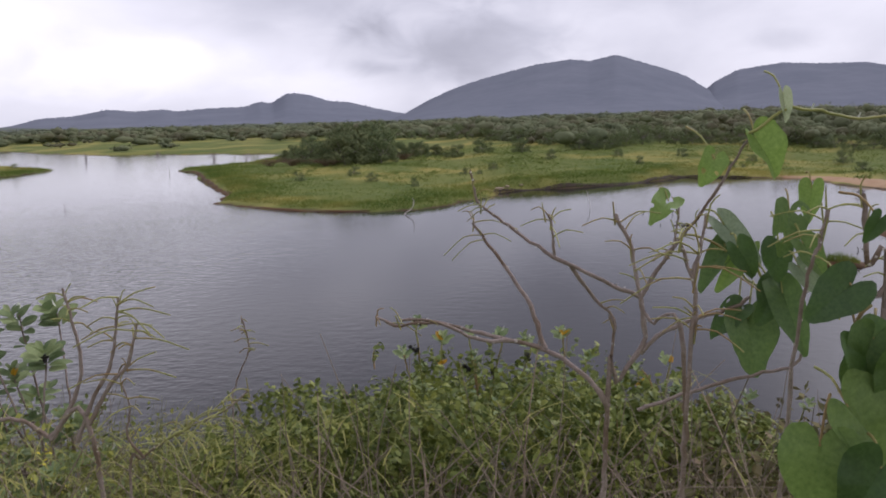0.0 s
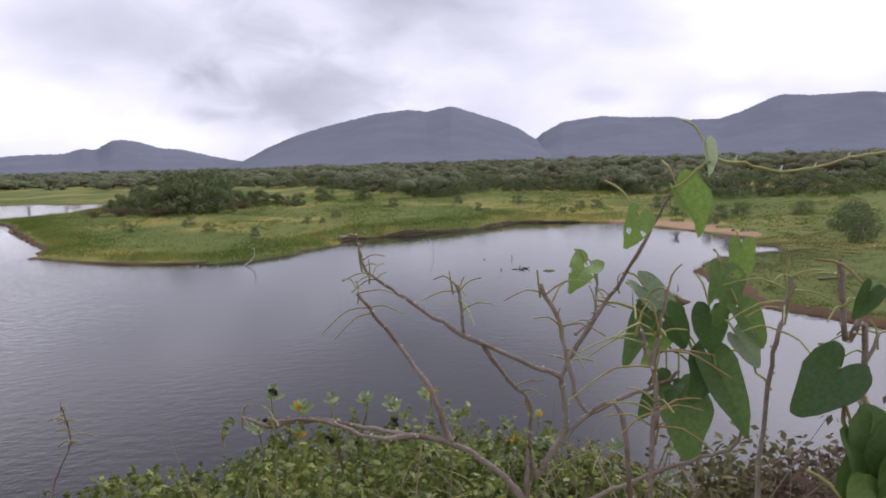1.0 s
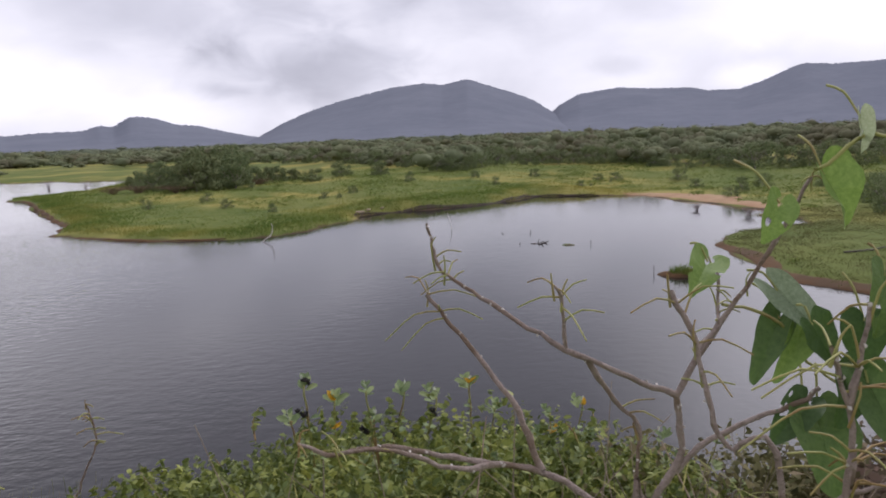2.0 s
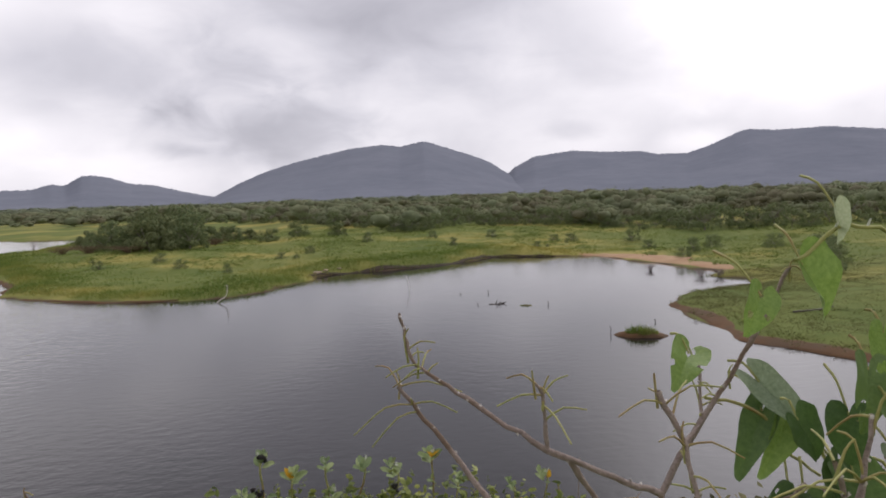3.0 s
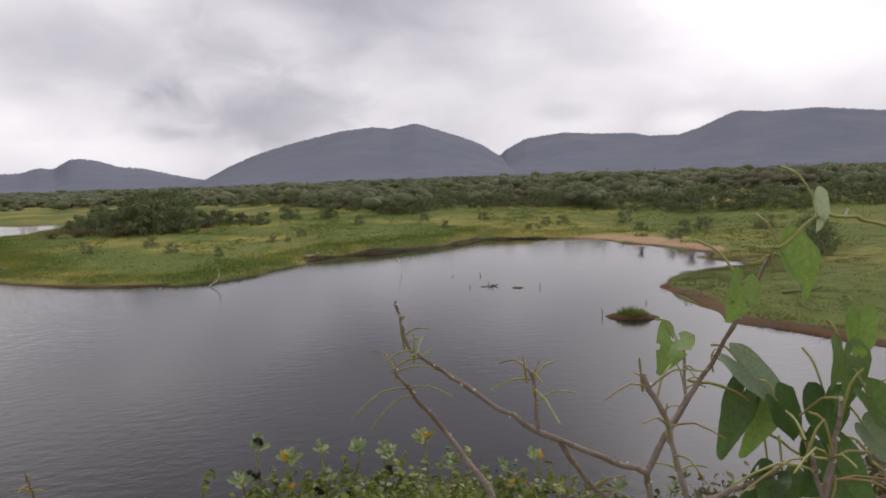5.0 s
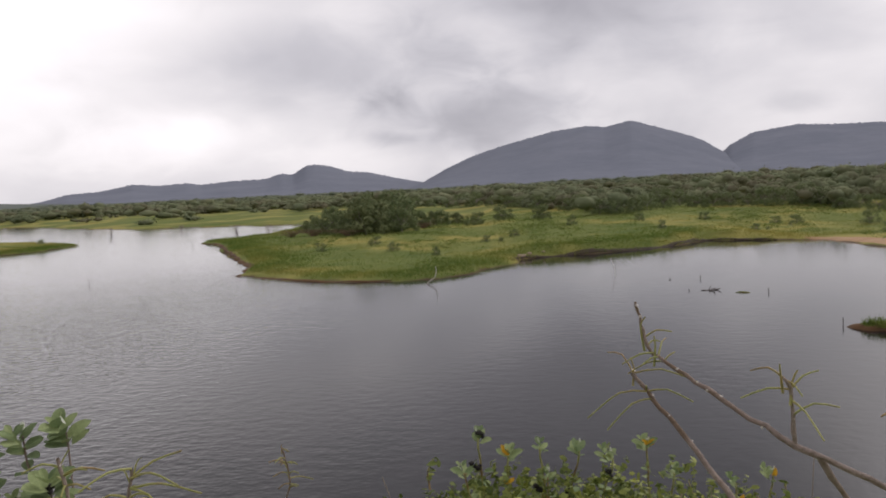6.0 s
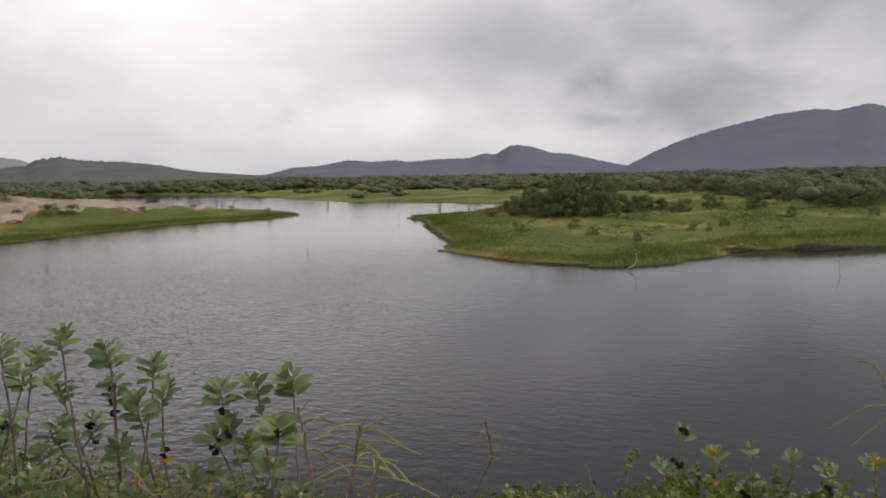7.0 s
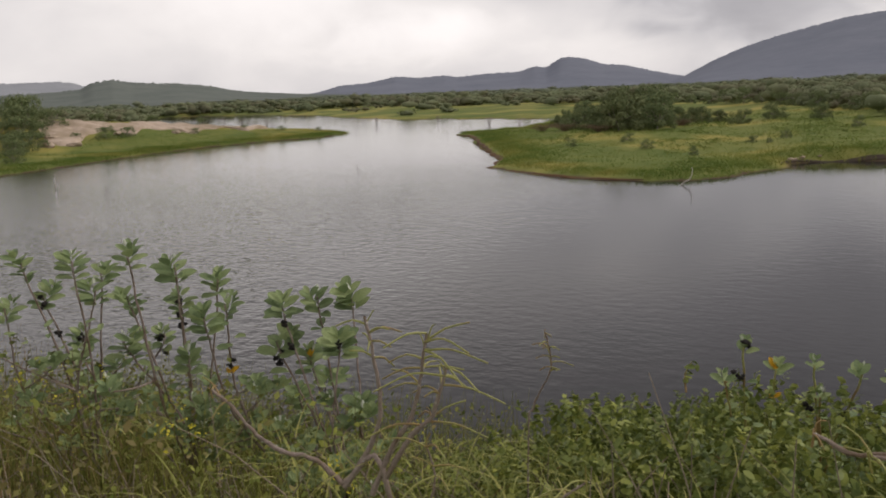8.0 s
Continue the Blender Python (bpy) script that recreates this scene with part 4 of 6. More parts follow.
def islet(name, cx, cy, rx, ry, high, blades_n, tall, label, turn, seed):
    g = np.random.RandomState(seed)
    root = thing(name, (cx, cy, 0), label, "islet")
    ring, seg = 9, 44
    u, a = np.meshgrid(np.linspace(0, 1, ring), np.linspace(0, 2 * math.pi, seg, endpoint=False), indexing="ij")
    edge = 1 + 0.12 * np.sin(a * 2 + 1) + 0.08 * np.sin(a * 5 + seed) + 0.05 * np.sin(a * 9)
    lx, ly = np.cos(a) * u * rx * edge, np.sin(a) * u * ry * edge
    z = high * (1 - u ** 7) * (1 + 0.15 * np.sin(lx * 6) * np.cos(ly * 7)) - 0.10 * u
    ct, st = math.cos(turn), math.sin(turn)
    v = np.stack([cx + lx * ct - ly * st, cy + lx * st + ly * ct, z], -1).reshape(-1, 3)
    part("mound", (v, grid_faces(ring, seg, closed=True)), M_EARTH, root, "low brown mud mound")
    gv, gf = grass_patch(g, 0, 0, high * 0.95, rx * 0.66, ry * 0.72, blades_n, tall, 0.22)
    gv2 = gv.copy()
    gv2[:, 0], gv2[:, 1] = cx + gv[:, 0] * ct - gv[:, 1] * st, cy + gv[:, 0] * st + gv[:, 1] * ct
    tagged(part("grass", (gv2, gf), M_GRASSLEAF, root), "short green grass on the mound", kind="stuff")
    return root


islet("islet", 15.25, 28.35, 1.08, 0.62, 0.19, 620, 0.38, "small grassy mud islet in the lake", radians(-32), 5)
islet("floating_mat", 13.85, 38.3, 0.52, 0.26, 0.05, 220, 0.07, "low mat of floating weed on the lake", radians(-25), 6)
for x, y in ((14.15, 29.0), (14.3, 29.25)):
    stake("stake", [(x, y, -0.2), (x + 0.02, y, 0.18), (x - 0.02, y, 0.34)], 0.012, 0.006, M_WETWOOD, "thin dark stick beside the islet", "stakes in the lake")


def driftwood(cx, cy, size, seed):
    g = np.random.RandomState(seed)
    root = thing("driftwood", (cx, cy, 0), "dark tangle of drifted branches in the water", "driftwood", "driftwood")
    for k in range(7):
        a = g.uniform(0, 6.28)
        p = np.array([cx, cy, -0.05]) + [g.normal() * size * 0.25, g.normal() * size * 0.15, 0]
        d = np.array([math.cos(a) * size * 0.5, math.sin(a) * size * 0.3, size * g.uniform(0.05, 0.45)])
        clean(part("branch", tube([p - d * 0.3, p + d * 0.4 + [0, 0, 0.03], p + d], 0.05 * size, 0.02 * size, 5, 0.1, 0.3, g, 0.01), M_WETWOOD, root))


driftwood(12.6, 39.5, 0.75, 1)
driftwood(11.9, 44.2, 0.3, 2)
driftwood(21.5, 26.6, 0.25, 3)
driftwood(6.3, 60.0, 0.3, 4)
root = thing("fallen_log", (24.2, 28.8, ground_z(24.2, 28.8)), "grey fallen log lying on the grass", "log")
clean(part("shaft", tube([(23.1, 28.9, ground_z(23.1, 28.9) + 0.06), (24.2, 28.8, ground_z(24.2, 28.8) + 0.08), (25.6, 29.3, ground_z(25.6, 29.3) + 0.06)], 0.04, 0.025, 8, 0.1, 0.2, g0, 0.01), M_WETWOOD, root))


# ---------- plants on the embankment ----------
M_STEM = mat("grey_brown_stem", (0.18, 0.135, 0.113), (0.43, 0.350, 0.302), scale=14, fine=160, rough=0.75, bump=0.6, third=(0.18, 0.125, 0.085), third_scale=7)
M_STALK = mat("green_leaf_stalk", (0.24, 0.26, 0.07), (0.46, 0.44, 0.16), scale=12, fine=90, rough=0.55, bump=0.1, third=(0.30, 0.20, 0.08), third_scale=6, through_light=0.1)
M_SILVER = mat("silvery_vine_leaf", (0.17, 0.24, 0.12), (0.34, 0.41, 0.26), scale=22, fine=110, rough=0.34, bump=0.3, through_light=0.2, spec=0.5)
M_HEART = mat("vine_leaf", (0.068, 0.132, 0.030), (0.145, 0.235, 0.062), scale=14, fine=110, rough=0.36, bump=0.25, through_light=0.32, object_random=0.42, spec=0.45)
M_YOUNG = mat("light_vine_leaf", (0.15, 0.26, 0.045), (0.29, 0.41, 0.10), scale=14, fine=110, rough=0.42, bump=0.25, through_light=0.35, spec=0.4)
M_PALELEAF = mat("young_vine_leaf", (0.36, 0.43, 0.24), (0.55, 0.60, 0.40), scale=16, fine=110, rough=0.5, bump=0.25, through_light=0.35)
M_MILKWEED = mat("milkweed_leaf", (0.175, 0.240, 0.100), (0.320, 0.395, 0.190), scale=10, fine=80, rough=0.6, bump=0.15, through_light=0.25, object_random=0.30, spec=0.2)
M_BUD = mat("pale_bud", (0.55, 0.58, 0.46), (0.75, 0.76, 0.66), scale=10, fine=60, rough=0.6, bump=0.0, through_light=0.15)
M_YELLOW = mat("yellowed_leaf", (0.62, 0.33, 0.02), (0.80, 0.50, 0.05), scale=12, fine=70, rough=0.55, bump=0.1, through_light=0.25)
M_HUSK = mat("black_husk", (0.012, 0.011, 0.011), (0.04, 0.034, 0.03), scale=20, fine=90, rough=0.9, bump=0.6)
M_THICKET = mat("thicket_leaf", (0.090, 0.138, 0.032), (0.345, 0.380, 0.090), scale=5.0, fine=24, rough=0.5, bump=0.0, island=0.45, through_light=0.30, spec=0.28, third=(0.17, 0.215, 0.055), third_scale=1.3)
M_WEED = mat("weed_blade", (0.110, 0.138, 0.028), (0.270, 0.272, 0.066), scale=1.6, fine=8, rough=0.65, bump=0.0, island=0.42, through_light=0.25, spec=0.08, third=(0.19, 0.135, 0.062), third_scale=0.8)
M_STRAW = mat("long_narrow_leaf", (0.19, 0.225, 0.055), (0.38, 0.36, 0.12), scale=3, fine=20, rough=0.6, bump=0.0, island=0.35, through_light=0.25, spec=0.1)
M_TWIG = mat("dry_twig", (0.15, 0.12, 0.085), (0.34, 0.275, 0.20), scale=5, fine=60, rough=0.9, bump=0.0, island=0.35)
M_DULL = mat("dull_small_leaf", (0.105, 0.105, 0.042), (0.215, 0.20, 0.085), scale=1.8, fine=10, rough=0.7, bump=0.0, island=0.45, through_light=0.15, spec=0.08, third=(0.14, 0.10, 0.07), third_scale=0.9)
M_WEEDLEAF = mat("weed_leaf", (0.105, 0.140, 0.028), (0.270, 0.300, 0.068), scale=2.2, fine=12, rough=0.6, bump=0.0, island=0.45, through_light=0.28, spec=0.12, third=(0.17, 0.15, 0.055), third_scale=0.9)
M_GOLD = mat("yellow_petal", (0.60, 0.52, 0.03), (0.80, 0.70, 0.06), scale=8, fine=40, rough=0.6, bump=0.0, through_light=0.3)
M_PURPLE = mat("mauve_petal", (0.34, 0.26, 0.42), (0.50, 0.42, 0.60), scale=8, fine=40, rough=0.6, bump=0.0, through_light=0.3)


def oval_leaf_mesh(name, material, droop=0.12, fold=0.16, wide=0.60, seed=0):
    """A broad oval leaf 1 long along +x from its stalk at the origin, folded along the midrib, with a wavy rim."""
    g = np.random.RandomState(seed)
    rows, cols = 9, 7
    s, u = np.meshgrid(np.linspace(0, 1, rows), np.linspace(-1, 1, cols), indexing="ij")
    half = wide / 2 * np.sin(np.clip(s ** 0.85, 0, 1) * math.pi) ** 0.62 * (0.72 + 0.38 * s)
    x = s
    y = u * np.maximum(half, 0.006)
    z = np.abs(y) * fold * 2 - droop * s ** 2 + 0.018 * np.sin(s * 9 + u * 2 + g.uniform(0, 6)) * np.abs(u)
    me = bpy.data.meshes.new(name)
    v, f = np.stack([x, y, z], -1).reshape(-1, 3), grid_faces(rows, cols)
    me.from_pydata(v.tolist(), [], f.tolist())
    me.polygons.foreach_set("use_smooth", np.ones(len(me.polygons), bool))
    me.materials.append(material)
    me.update()
    return me


def heart_leaf_mesh(name, material, wide, fold, seed, holes=False):
    """A heart-shaped leaf 1 long, notch at the origin and tip on +x, puckered between its veins."""
    g = np.random.RandomState(seed)
    seg, rings = 40, 9
    a = np.linspace(0, 2 * math.pi, seg, endpoint=False)
    hx = 16 * np.sin(a) ** 3 / 17.0
    hy = (13 * np.cos(a) - 5 * np.cos(2 * a) - 2 * np.cos(3 * a) - np.cos(4 * a))
    hx, along = hx * 0.5, (5.0 - hy) / 22.0
    along = np.where(along > 0.75, 0.75 + (along - 0.75) * 1.05, along)
    oval = 0.5 * np.sqrt(np.maximum(1 - ((along - 0.40) / 0.62) ** 2, 0)) * np.sign(hx)
    hx = np.where(along > 0.05, 0.55 * hx + 0.45 * oval, hx)
    rim = 1 + 0.025 * np.sin(a * 7 + g.uniform(0, 6)) + 0.015 * g.normal(size=seg)
    c = np.array([0.30, 0.0])
    q = np.linspace(0, 1, rings)[:, None]
    x = c[0] + (along - c[0]) * rim * q
    y = hx * rim * q * wide
    vein = 0.012 * np.cos(a * 9)[None, :] * q * (1 - 0.3 * q)
    z = np.abs(y) * fold * 1.6 + vein - 0.22 * np.maximum(x - 0.3, 0) ** 2 * 1.6 + 0.05 * y * g.normal() + 0.03 * np.sin(x * 7 + g.uniform(0, 6)) * np.abs(y) * 4
    v = np.stack([x, y, z], -1).reshape(-1, 3)
    f = grid_faces(rings, seg, closed=True)
    if holes:
        mid = v[f].mean(1)
        keep = np.ones(len(f), bool)
        for _ in range(4):
            k = mid[g.randint(len(mid) // 2, len(mid))]
            keep &= np.hypot(mid[:, 0] - k[0], mid[:, 1] - k[1]) > g.uniform(0.05, 0.11)
        f = f[keep]
    me = bpy.data.meshes.new(name)
    me.from_pydata(v.tolist(), [], f.tolist())
    me.polygons.foreach_set("use_smooth", np.ones(len(me.polygons), bool))
    me.materials.append(material)
    me.validate()
    me.update()
    return me


def leaf_object(name, me, parent, base, along, normal, size, label=""):
    """A leaf as a part of its own, its stalk end at base (world), its length along a direction."""
    ax = Vector(along).normalized()
    nz = Vector(normal) - ax * ax.dot(Vector(normal))
    nz = nz.normalized() if nz.length > 1e-4 else ax.orthogonal().normalized()
    ay = nz.cross(ax)
    m = Matrix((ax, ay, nz)).transposed().to_4x4() @ Matrix.Diagonal((size, size, size, 1))
    m.translation = Vector(base) - parent.location
    ob = new(name, me)
    ob.parent = parent
    ob.matrix_basis = m
    if label:
        ob["label"] = label
    return ob


M_SCAR = mat("corky_scar", (0.45, 0.41, 0.36), (0.66, 0.61, 0.55), scale=20, fine=90, rough=0.9, bump=0.0)
SCAR_V = [(-0.5, 0, 0), (0, -0.4, 0), (0.5, 0, 0), (0, 0.4, 0), (0, 0, 0.45)]
SCAR_F = [(0, 1, 4), (1, 2, 4), (2, 3, 4), (3, 0, 4)]


def stalk(g, joint, direction, length, parent, thick=0.0021):
    """One bare leaf stalk: leaves the stem, arches out and hangs at the tip."""
    d = np.asarray(direction, float)
    j = np.asarray(joint, float)
    p1 = j + d * length * 0.45 + [0, 0, length * 0.08]
    p2 = j + d * length + [0, 0, -length * g.uniform(0.0, 0.22)]
    ob = clean(part("leaf_stalk", tube([j, p1, p2], thick, thick * 0.65, 5, 0.03), M_STALK, parent))
    return ob


def bare_shrub(name, label, branches, stalks, seed, group="", thick=0.0015, shoot=0.55):
    """A shrub of knotty stems whose leaf blades have dropped, green stalks left in tufts."""
    g = np.random.RandomState(seed)
    root = thing(name, branches[0][2][0], label, "shrub", group)
    curves = []
    for r0, r1, pts in branches:
        ob = clean(part("branch", tube(pts, r0 * 0.48, r1 * 0.44, 8, 0.022, 0.30, g, 0.0012), M_STEM, root))
        c = curve_points(pts, 0.02)
        curves.append(c)
        # pale scars of fallen leaves all round the stem
        high = c[c[:, 2] > c[-1, 2] - 0.75]
        k = max(6, int(len(high) * 0.55))
        spot = high[g.randint(0, len(high), k)]
        u = g.normal(size=(k, 3))
        u /= np.linalg.norm(u, axis=1, keepdims=True)
        r = 0.26 * (r0 + r1) * 0.95
        v, f = spread(SCAR_V, SCAR_F, turns_along(g, u, np.full(k, 0.0058), 0.1), spot + u * r)
        scar = mesh_object("corky_bark", v - np.array(root.location)[None], f, M_SCAR, ob)
        tagged(scar, "pale corky leaf scars", kind="stuff")
    every = np.vstack(curves)
    for joint, count, length in stalks:
        # tufts sit on the nearest stem
        near = np.linalg.norm(every - np.array(joint), axis=1)
        joint = tuple(every[near.argmin()])
        turn0 = g.uniform(0, 6.28)
        for k in range(count):
            a = turn0 + k * 2.4
            a += g.normal() * 0.6
            up = g.uniform(-0.3, 0.4)
            d = np.array([math.cos(a) * 0.95, math.sin(a) * 0.5, up])
            d /= np.linalg.norm(d)
            start = every[min(len(every) - 1, max(0, near.argmin() - g.randint(0, 4)))]
            stalk(g, start, d, length * g.uniform(0.3, 1.25), root, thick)
        # the shoot's green end
        j = np.array(joint, float)
        tip = j + [g.normal() * 0.01, g.normal() * 0.01, length * g.uniform(0.35, 0.7) * shoot]
        clean(part("shoot", tube([j - [0, 0, 0.02], (j + tip) / 2 + g.normal(size=3) * 0.003, tip], 0.0016, 0.0009, 6, 0.02, 0.25, g), M_STALK, root, "green growing shoot"))
    return root

TRUNK = [(0.292, 1.477, 4.102), (0.322, 1.447, 5.409), (0.339, 1.446, 5.457), (0.39, 1.443, 5.538), (0.391, 1.442, 5.589), (0.384, 1.441, 5.639)]
RIGHT_LIMB = [(0.384, 1.441, 5.639), (0.446, 1.437, 5.741), (0.52, 1.434, 5.841), (0.578, 1.428, 5.944)]
LEFT_LIMB = [(0.384, 1.441, 5.639), (0.21, 1.42, 5.729), (0.102, 1.545, 5.797), (0.075, 1.575, 5.817), (0.064, 1.585, 5.838), (0.063, 1.59, 5.858), (0.058, 1.595, 5.875), (0.056, 1.6, 5.889)]
INNER_SPRAY = [(0.203, 1.51, 5.515), (0.167, 1.55, 5.617), (0.079, 1.64, 5.741), (0.06, 1.65, 5.768)]
LOW_LIMB = [(0.322, 1.447, 5.409), (0.307, 1.447, 5.439), (0.261, 1.48, 5.482), (0.203, 1.51, 5.513), (0.125, 1.5, 5.539), (0.09, 1.49, 5.539), (0.039, 1.48, 5.557), (-0.015, 1.47, 5.587), (-0.059, 1.46, 5.6), (-0.097, 1.46, 5.599)]
LOW_FORK = [(0.125, 1.5, 5.539), (-0.004, 1.51, 5.573), (-0.064, 1.52, 5.576), (-0.113, 1.53, 5.569), (-0.155, 1.54, 5.585)]
SIDE_STEM = [(0.375, 1.25, 4.205), (0.405, 1.22, 5.52), (0.351, 1.26, 5.639), (0.336, 1.27, 5.681), (0.327, 1.29, 5.762), (0.299, 1.302, 5.826)]
STUB = [(0.394, 1.4, 5.721), (0.445, 1.44, 5.743), (0.467, 1.48, 5.813)]
HANGING_TWIG = [(0.243, 1.425, 5.708), (0.293, 1.45, 5.638), (0.335, 1.46, 5.589), (0.331, 1.46, 5.518), (0.323, 1.45, 5.436)]
OUTER_TWIG = [(0.387, 1.445, 5.521), (0.432, 1.43, 5.573), (0.548, 1.41, 5.619), (0.584, 1.4, 5.644)]
KNOB_SHOOT = [(0.21, 1.42, 5.729), (0.2, 1.41, 5.803), (0.191, 1.41, 5.819)]
BARE_BRANCHES = [(0.0145, 0.0098, TRUNK), (0.0092, 0.0050, RIGHT_LIMB), (0.0095, 0.0034, LEFT_LIMB), (0.0110, 0.0072, INNER_SPRAY), (0.012, 0.0055, LOW_LIMB), (0.0085, 0.0060, LOW_FORK), (0.0095, 0.0065, SIDE_STEM), (0.006, 0.004, STUB), (0.0075, 0.0055, HANGING_TWIG), (0.009, 0.007, OUTER_TWIG), (0.0055, 0.004, KNOB_SHOOT)]
YOUNG_A = [(0.342, 1.11, 4.258), (0.362, 1.08, 5.586), (0.369, 1.08, 5.675), (0.365, 1.08, 5.754)]
YOUNG_B = [(0.365, 1.08, 5.754), (0.381, 1.08, 5.851)]
YOUNG_C = [(0.365, 1.08, 5.754), (0.342, 1.08, 5.815)]
YOUNG_D = [(0.508, 1.13, 4.249), (0.528, 1.1, 5.557), (0.569, 1.1, 5.851)]
YOUNG_E = [(0.602, 1.06, 4.281), (0.622, 1.03, 5.667), (0.594, 1.03, 5.784), (0.58, 1.03, 5.881)]
YOUNG_F = [(0.611, 1.03, 5.733), (0.64, 1.03, 5.787)]
YOUNG_STEMS = [(0.01, 0.007, YOUNG_A), (0.007, 0.004, YOUNG_B), (0.006, 0.004, YOUNG_C), (0.011, 0.006, YOUNG_D), (0.012, 0.008, YOUNG_E), (0.007, 0.004, YOUNG_F)]
LEFT_A = [(-0.819, 1.75, 3.968), (-0.799, 1.72, 5.087), (-0.76, 1.72, 5.195), (-0.649, 1.72, 5.266), (-0.548, 1.72, 5.314), (-0.489, 1.72, 5.363)]
LEFT_B = [(-0.76, 1.72, 5.195), (-0.796, 1.72, 5.255), (-0.782, 1.72, 5.328), (-0.797, 1.72, 5.386)]
LEFT_SHRUB = [(0.008, 0.005, LEFT_A), (0.007, 0.004, LEFT_B)]
CENTRE_A = [(-0.961, 1.87, 3.913), (-0.941, 1.84, 5.185), (-1.059, 1.84, 5.202)]
CENTRE_B = [(-1.059, 1.84, 5.202), (-1.12, 1.84, 5.249), (-1.209, 1.84, 5.257), (-1.275, 1.84, 5.29), (-1.338, 1.84, 5.353), (-1.389, 1.84, 5.389)]
CENTRE_C = [(-1.052, 1.84, 5.196), (-0.99, 1.84, 5.288), (-0.955, 1.84, 5.373), (-0.954, 1.84, 5.476), (-0.976, 1.84, 5.6)]
CENTRE_D = [(-0.983, 1.84, 5.187), (-0.935, 1.84, 5.296), (-0.87, 1.84, 5.409), (-0.837, 1.84, 5.574)]
CENTRE_E = [(-0.953, 1.84, 5.226), (-0.88, 1.84, 5.343), (-0.832, 1.84, 5.395), (-0.797, 1.84, 5.504)]
CENTRE_F = [(-0.933, 2.98, 3.409), (-0.913, 2.95, 4.749), (-0.89, 2.95, 4.93), (-0.826, 2.95, 5.088), (-0.846, 2.95, 5.212)]
CENTRE_SHRUB = [(0.01755, 0.0135, CENTRE_A), (0.01215, 0.00675, CENTRE_B), (0.01215, 0.00675, CENTRE_C), (0.01215, 0.00675, CENTRE_D), (0.0135, 0.00675, CENTRE_E), (0.00945, 0.0054, CENTRE_F)]
MILKWEED_TIPS = [
    (-3.5, 2.98, 5.11),
    (-3.49, 3.1, 5.32),
    (-3.52, 3.22, 5.12),
    (-3.03, 2.98, 5.36),
    (-3.05, 3.1, 5.2),
    (-3.12, 3.22, 5.25),
    (-2.7, 2.98, 5.42),
    (-2.84, 3.1, 5.18),
    (-3.3, 3.22, 4.92),
    (-2.77, 2.98, 5.01),
    (-2.63, 3.18, 5.31),
    (-2.72, 3.3, 5.12),
    (-2.59, 3.42, 5.19),
    (-2.49, 3.18, 5.08),
    (-2.46, 3.3, 5.11),
    (-2.97, 3.42, 4.88),
    (-2.61, 3.18, 4.88),
    (-2.2, 3.38, 5.11),
    (-2.08, 3.5, 5.11),
    (-1.96, 3.62, 5.1),
    (-2.24, 3.38, 4.92),
    (-2.14, 3.5, 4.81),
    (-2.3, 3.62, 4.56),
    (-1.91, 3.38, 4.95),
]
MILKWEED_FEET = [
    (-3.88, 3.3, 4.55),
    (-3.18, 3.3, 4.66),
    (-2.72, 3.3, 4.74),
    (-2.13, 3.3, 4.63),
]
LAKESIDE_TIPS = [
    (-0.17, 3.8, 4.93),
    (-0.23, 3.8, 4.76),
    (-0.04, 3.8, 4.84),
    (0.11, 3.8, 4.87),
    (0.28, 3.8, 4.86),
    (0.43, 3.8, 4.81),
    (0.14, 3.8, 4.73),
    (0.64, 4.0, 4.79),
    (0.76, 4.0, 4.65),
    (1.06, 4.0, 4.59),
    (1.23, 4.0, 4.62),
    (1.27, 4.0, 4.45),
    (0.95, 4.0, 4.48),
    (1.48, 4.0, 4.32),
    (2.0, 4.0, 4.34),
    (1.83, 4.0, 4.22),
    (1.67, 4.0, 4.4),
    (2.4, 4.0, 4.29),
]
LAKESIDE_FEET = [
    (-0.12, 3.9, 4.18),
    (0.26, 3.9, 4.13),
    (0.6, 3.9, 4.09),
    (1.07, 3.9, 4.04),
    (1.9, 4.0, 3.67),
]
ORANGE_FLOWERS = [
    (0.63, 3.95, 4.88),
    (0.04, 3.95, 4.72),
    (1.27, 3.95, 4.62),
    (1.09, 3.95, 4.49),
    (-2.42, 3.5, 4.78),
    (-2.11, 3.5, 4.86),
    (0.01, 3.5, 4.9),
]
HUSKS = [
    (-0.12, 3.9, 4.81),
    (0.05, 3.9, 4.7),
    (0.26, 3.9, 4.62),
    (1.13, 3.9, 4.48),
    (0.45, 3.9, 4.75),
    (-3.43, 3.3, 4.94),
    (-3.25, 3.3, 4.96),
    (-3.03, 3.3, 4.93),
    (-3.59, 3.3, 4.74),
    (-3.15, 3.3, 4.73),
    (-2.92, 3.3, 4.8),
    (-2.8, 3.3, 5.04),
    (-2.77, 3.3, 4.99),
    (-2.4, 3.3, 4.82),
    (-2.32, 3.3, 4.79),
    (-2.21, 3.3, 4.81),
    (-2.1, 3.3, 5.04),
    (-3.82, 3.3, 5.0),
    (-3.89, 3.3, 5.17),
    (-2.88, 3.3, 5.18),
    (-0.14, 3.3, 5.05),
    (-2.04, 3.3, 4.94),
    (-1.84, 3.3, 5.02),
]
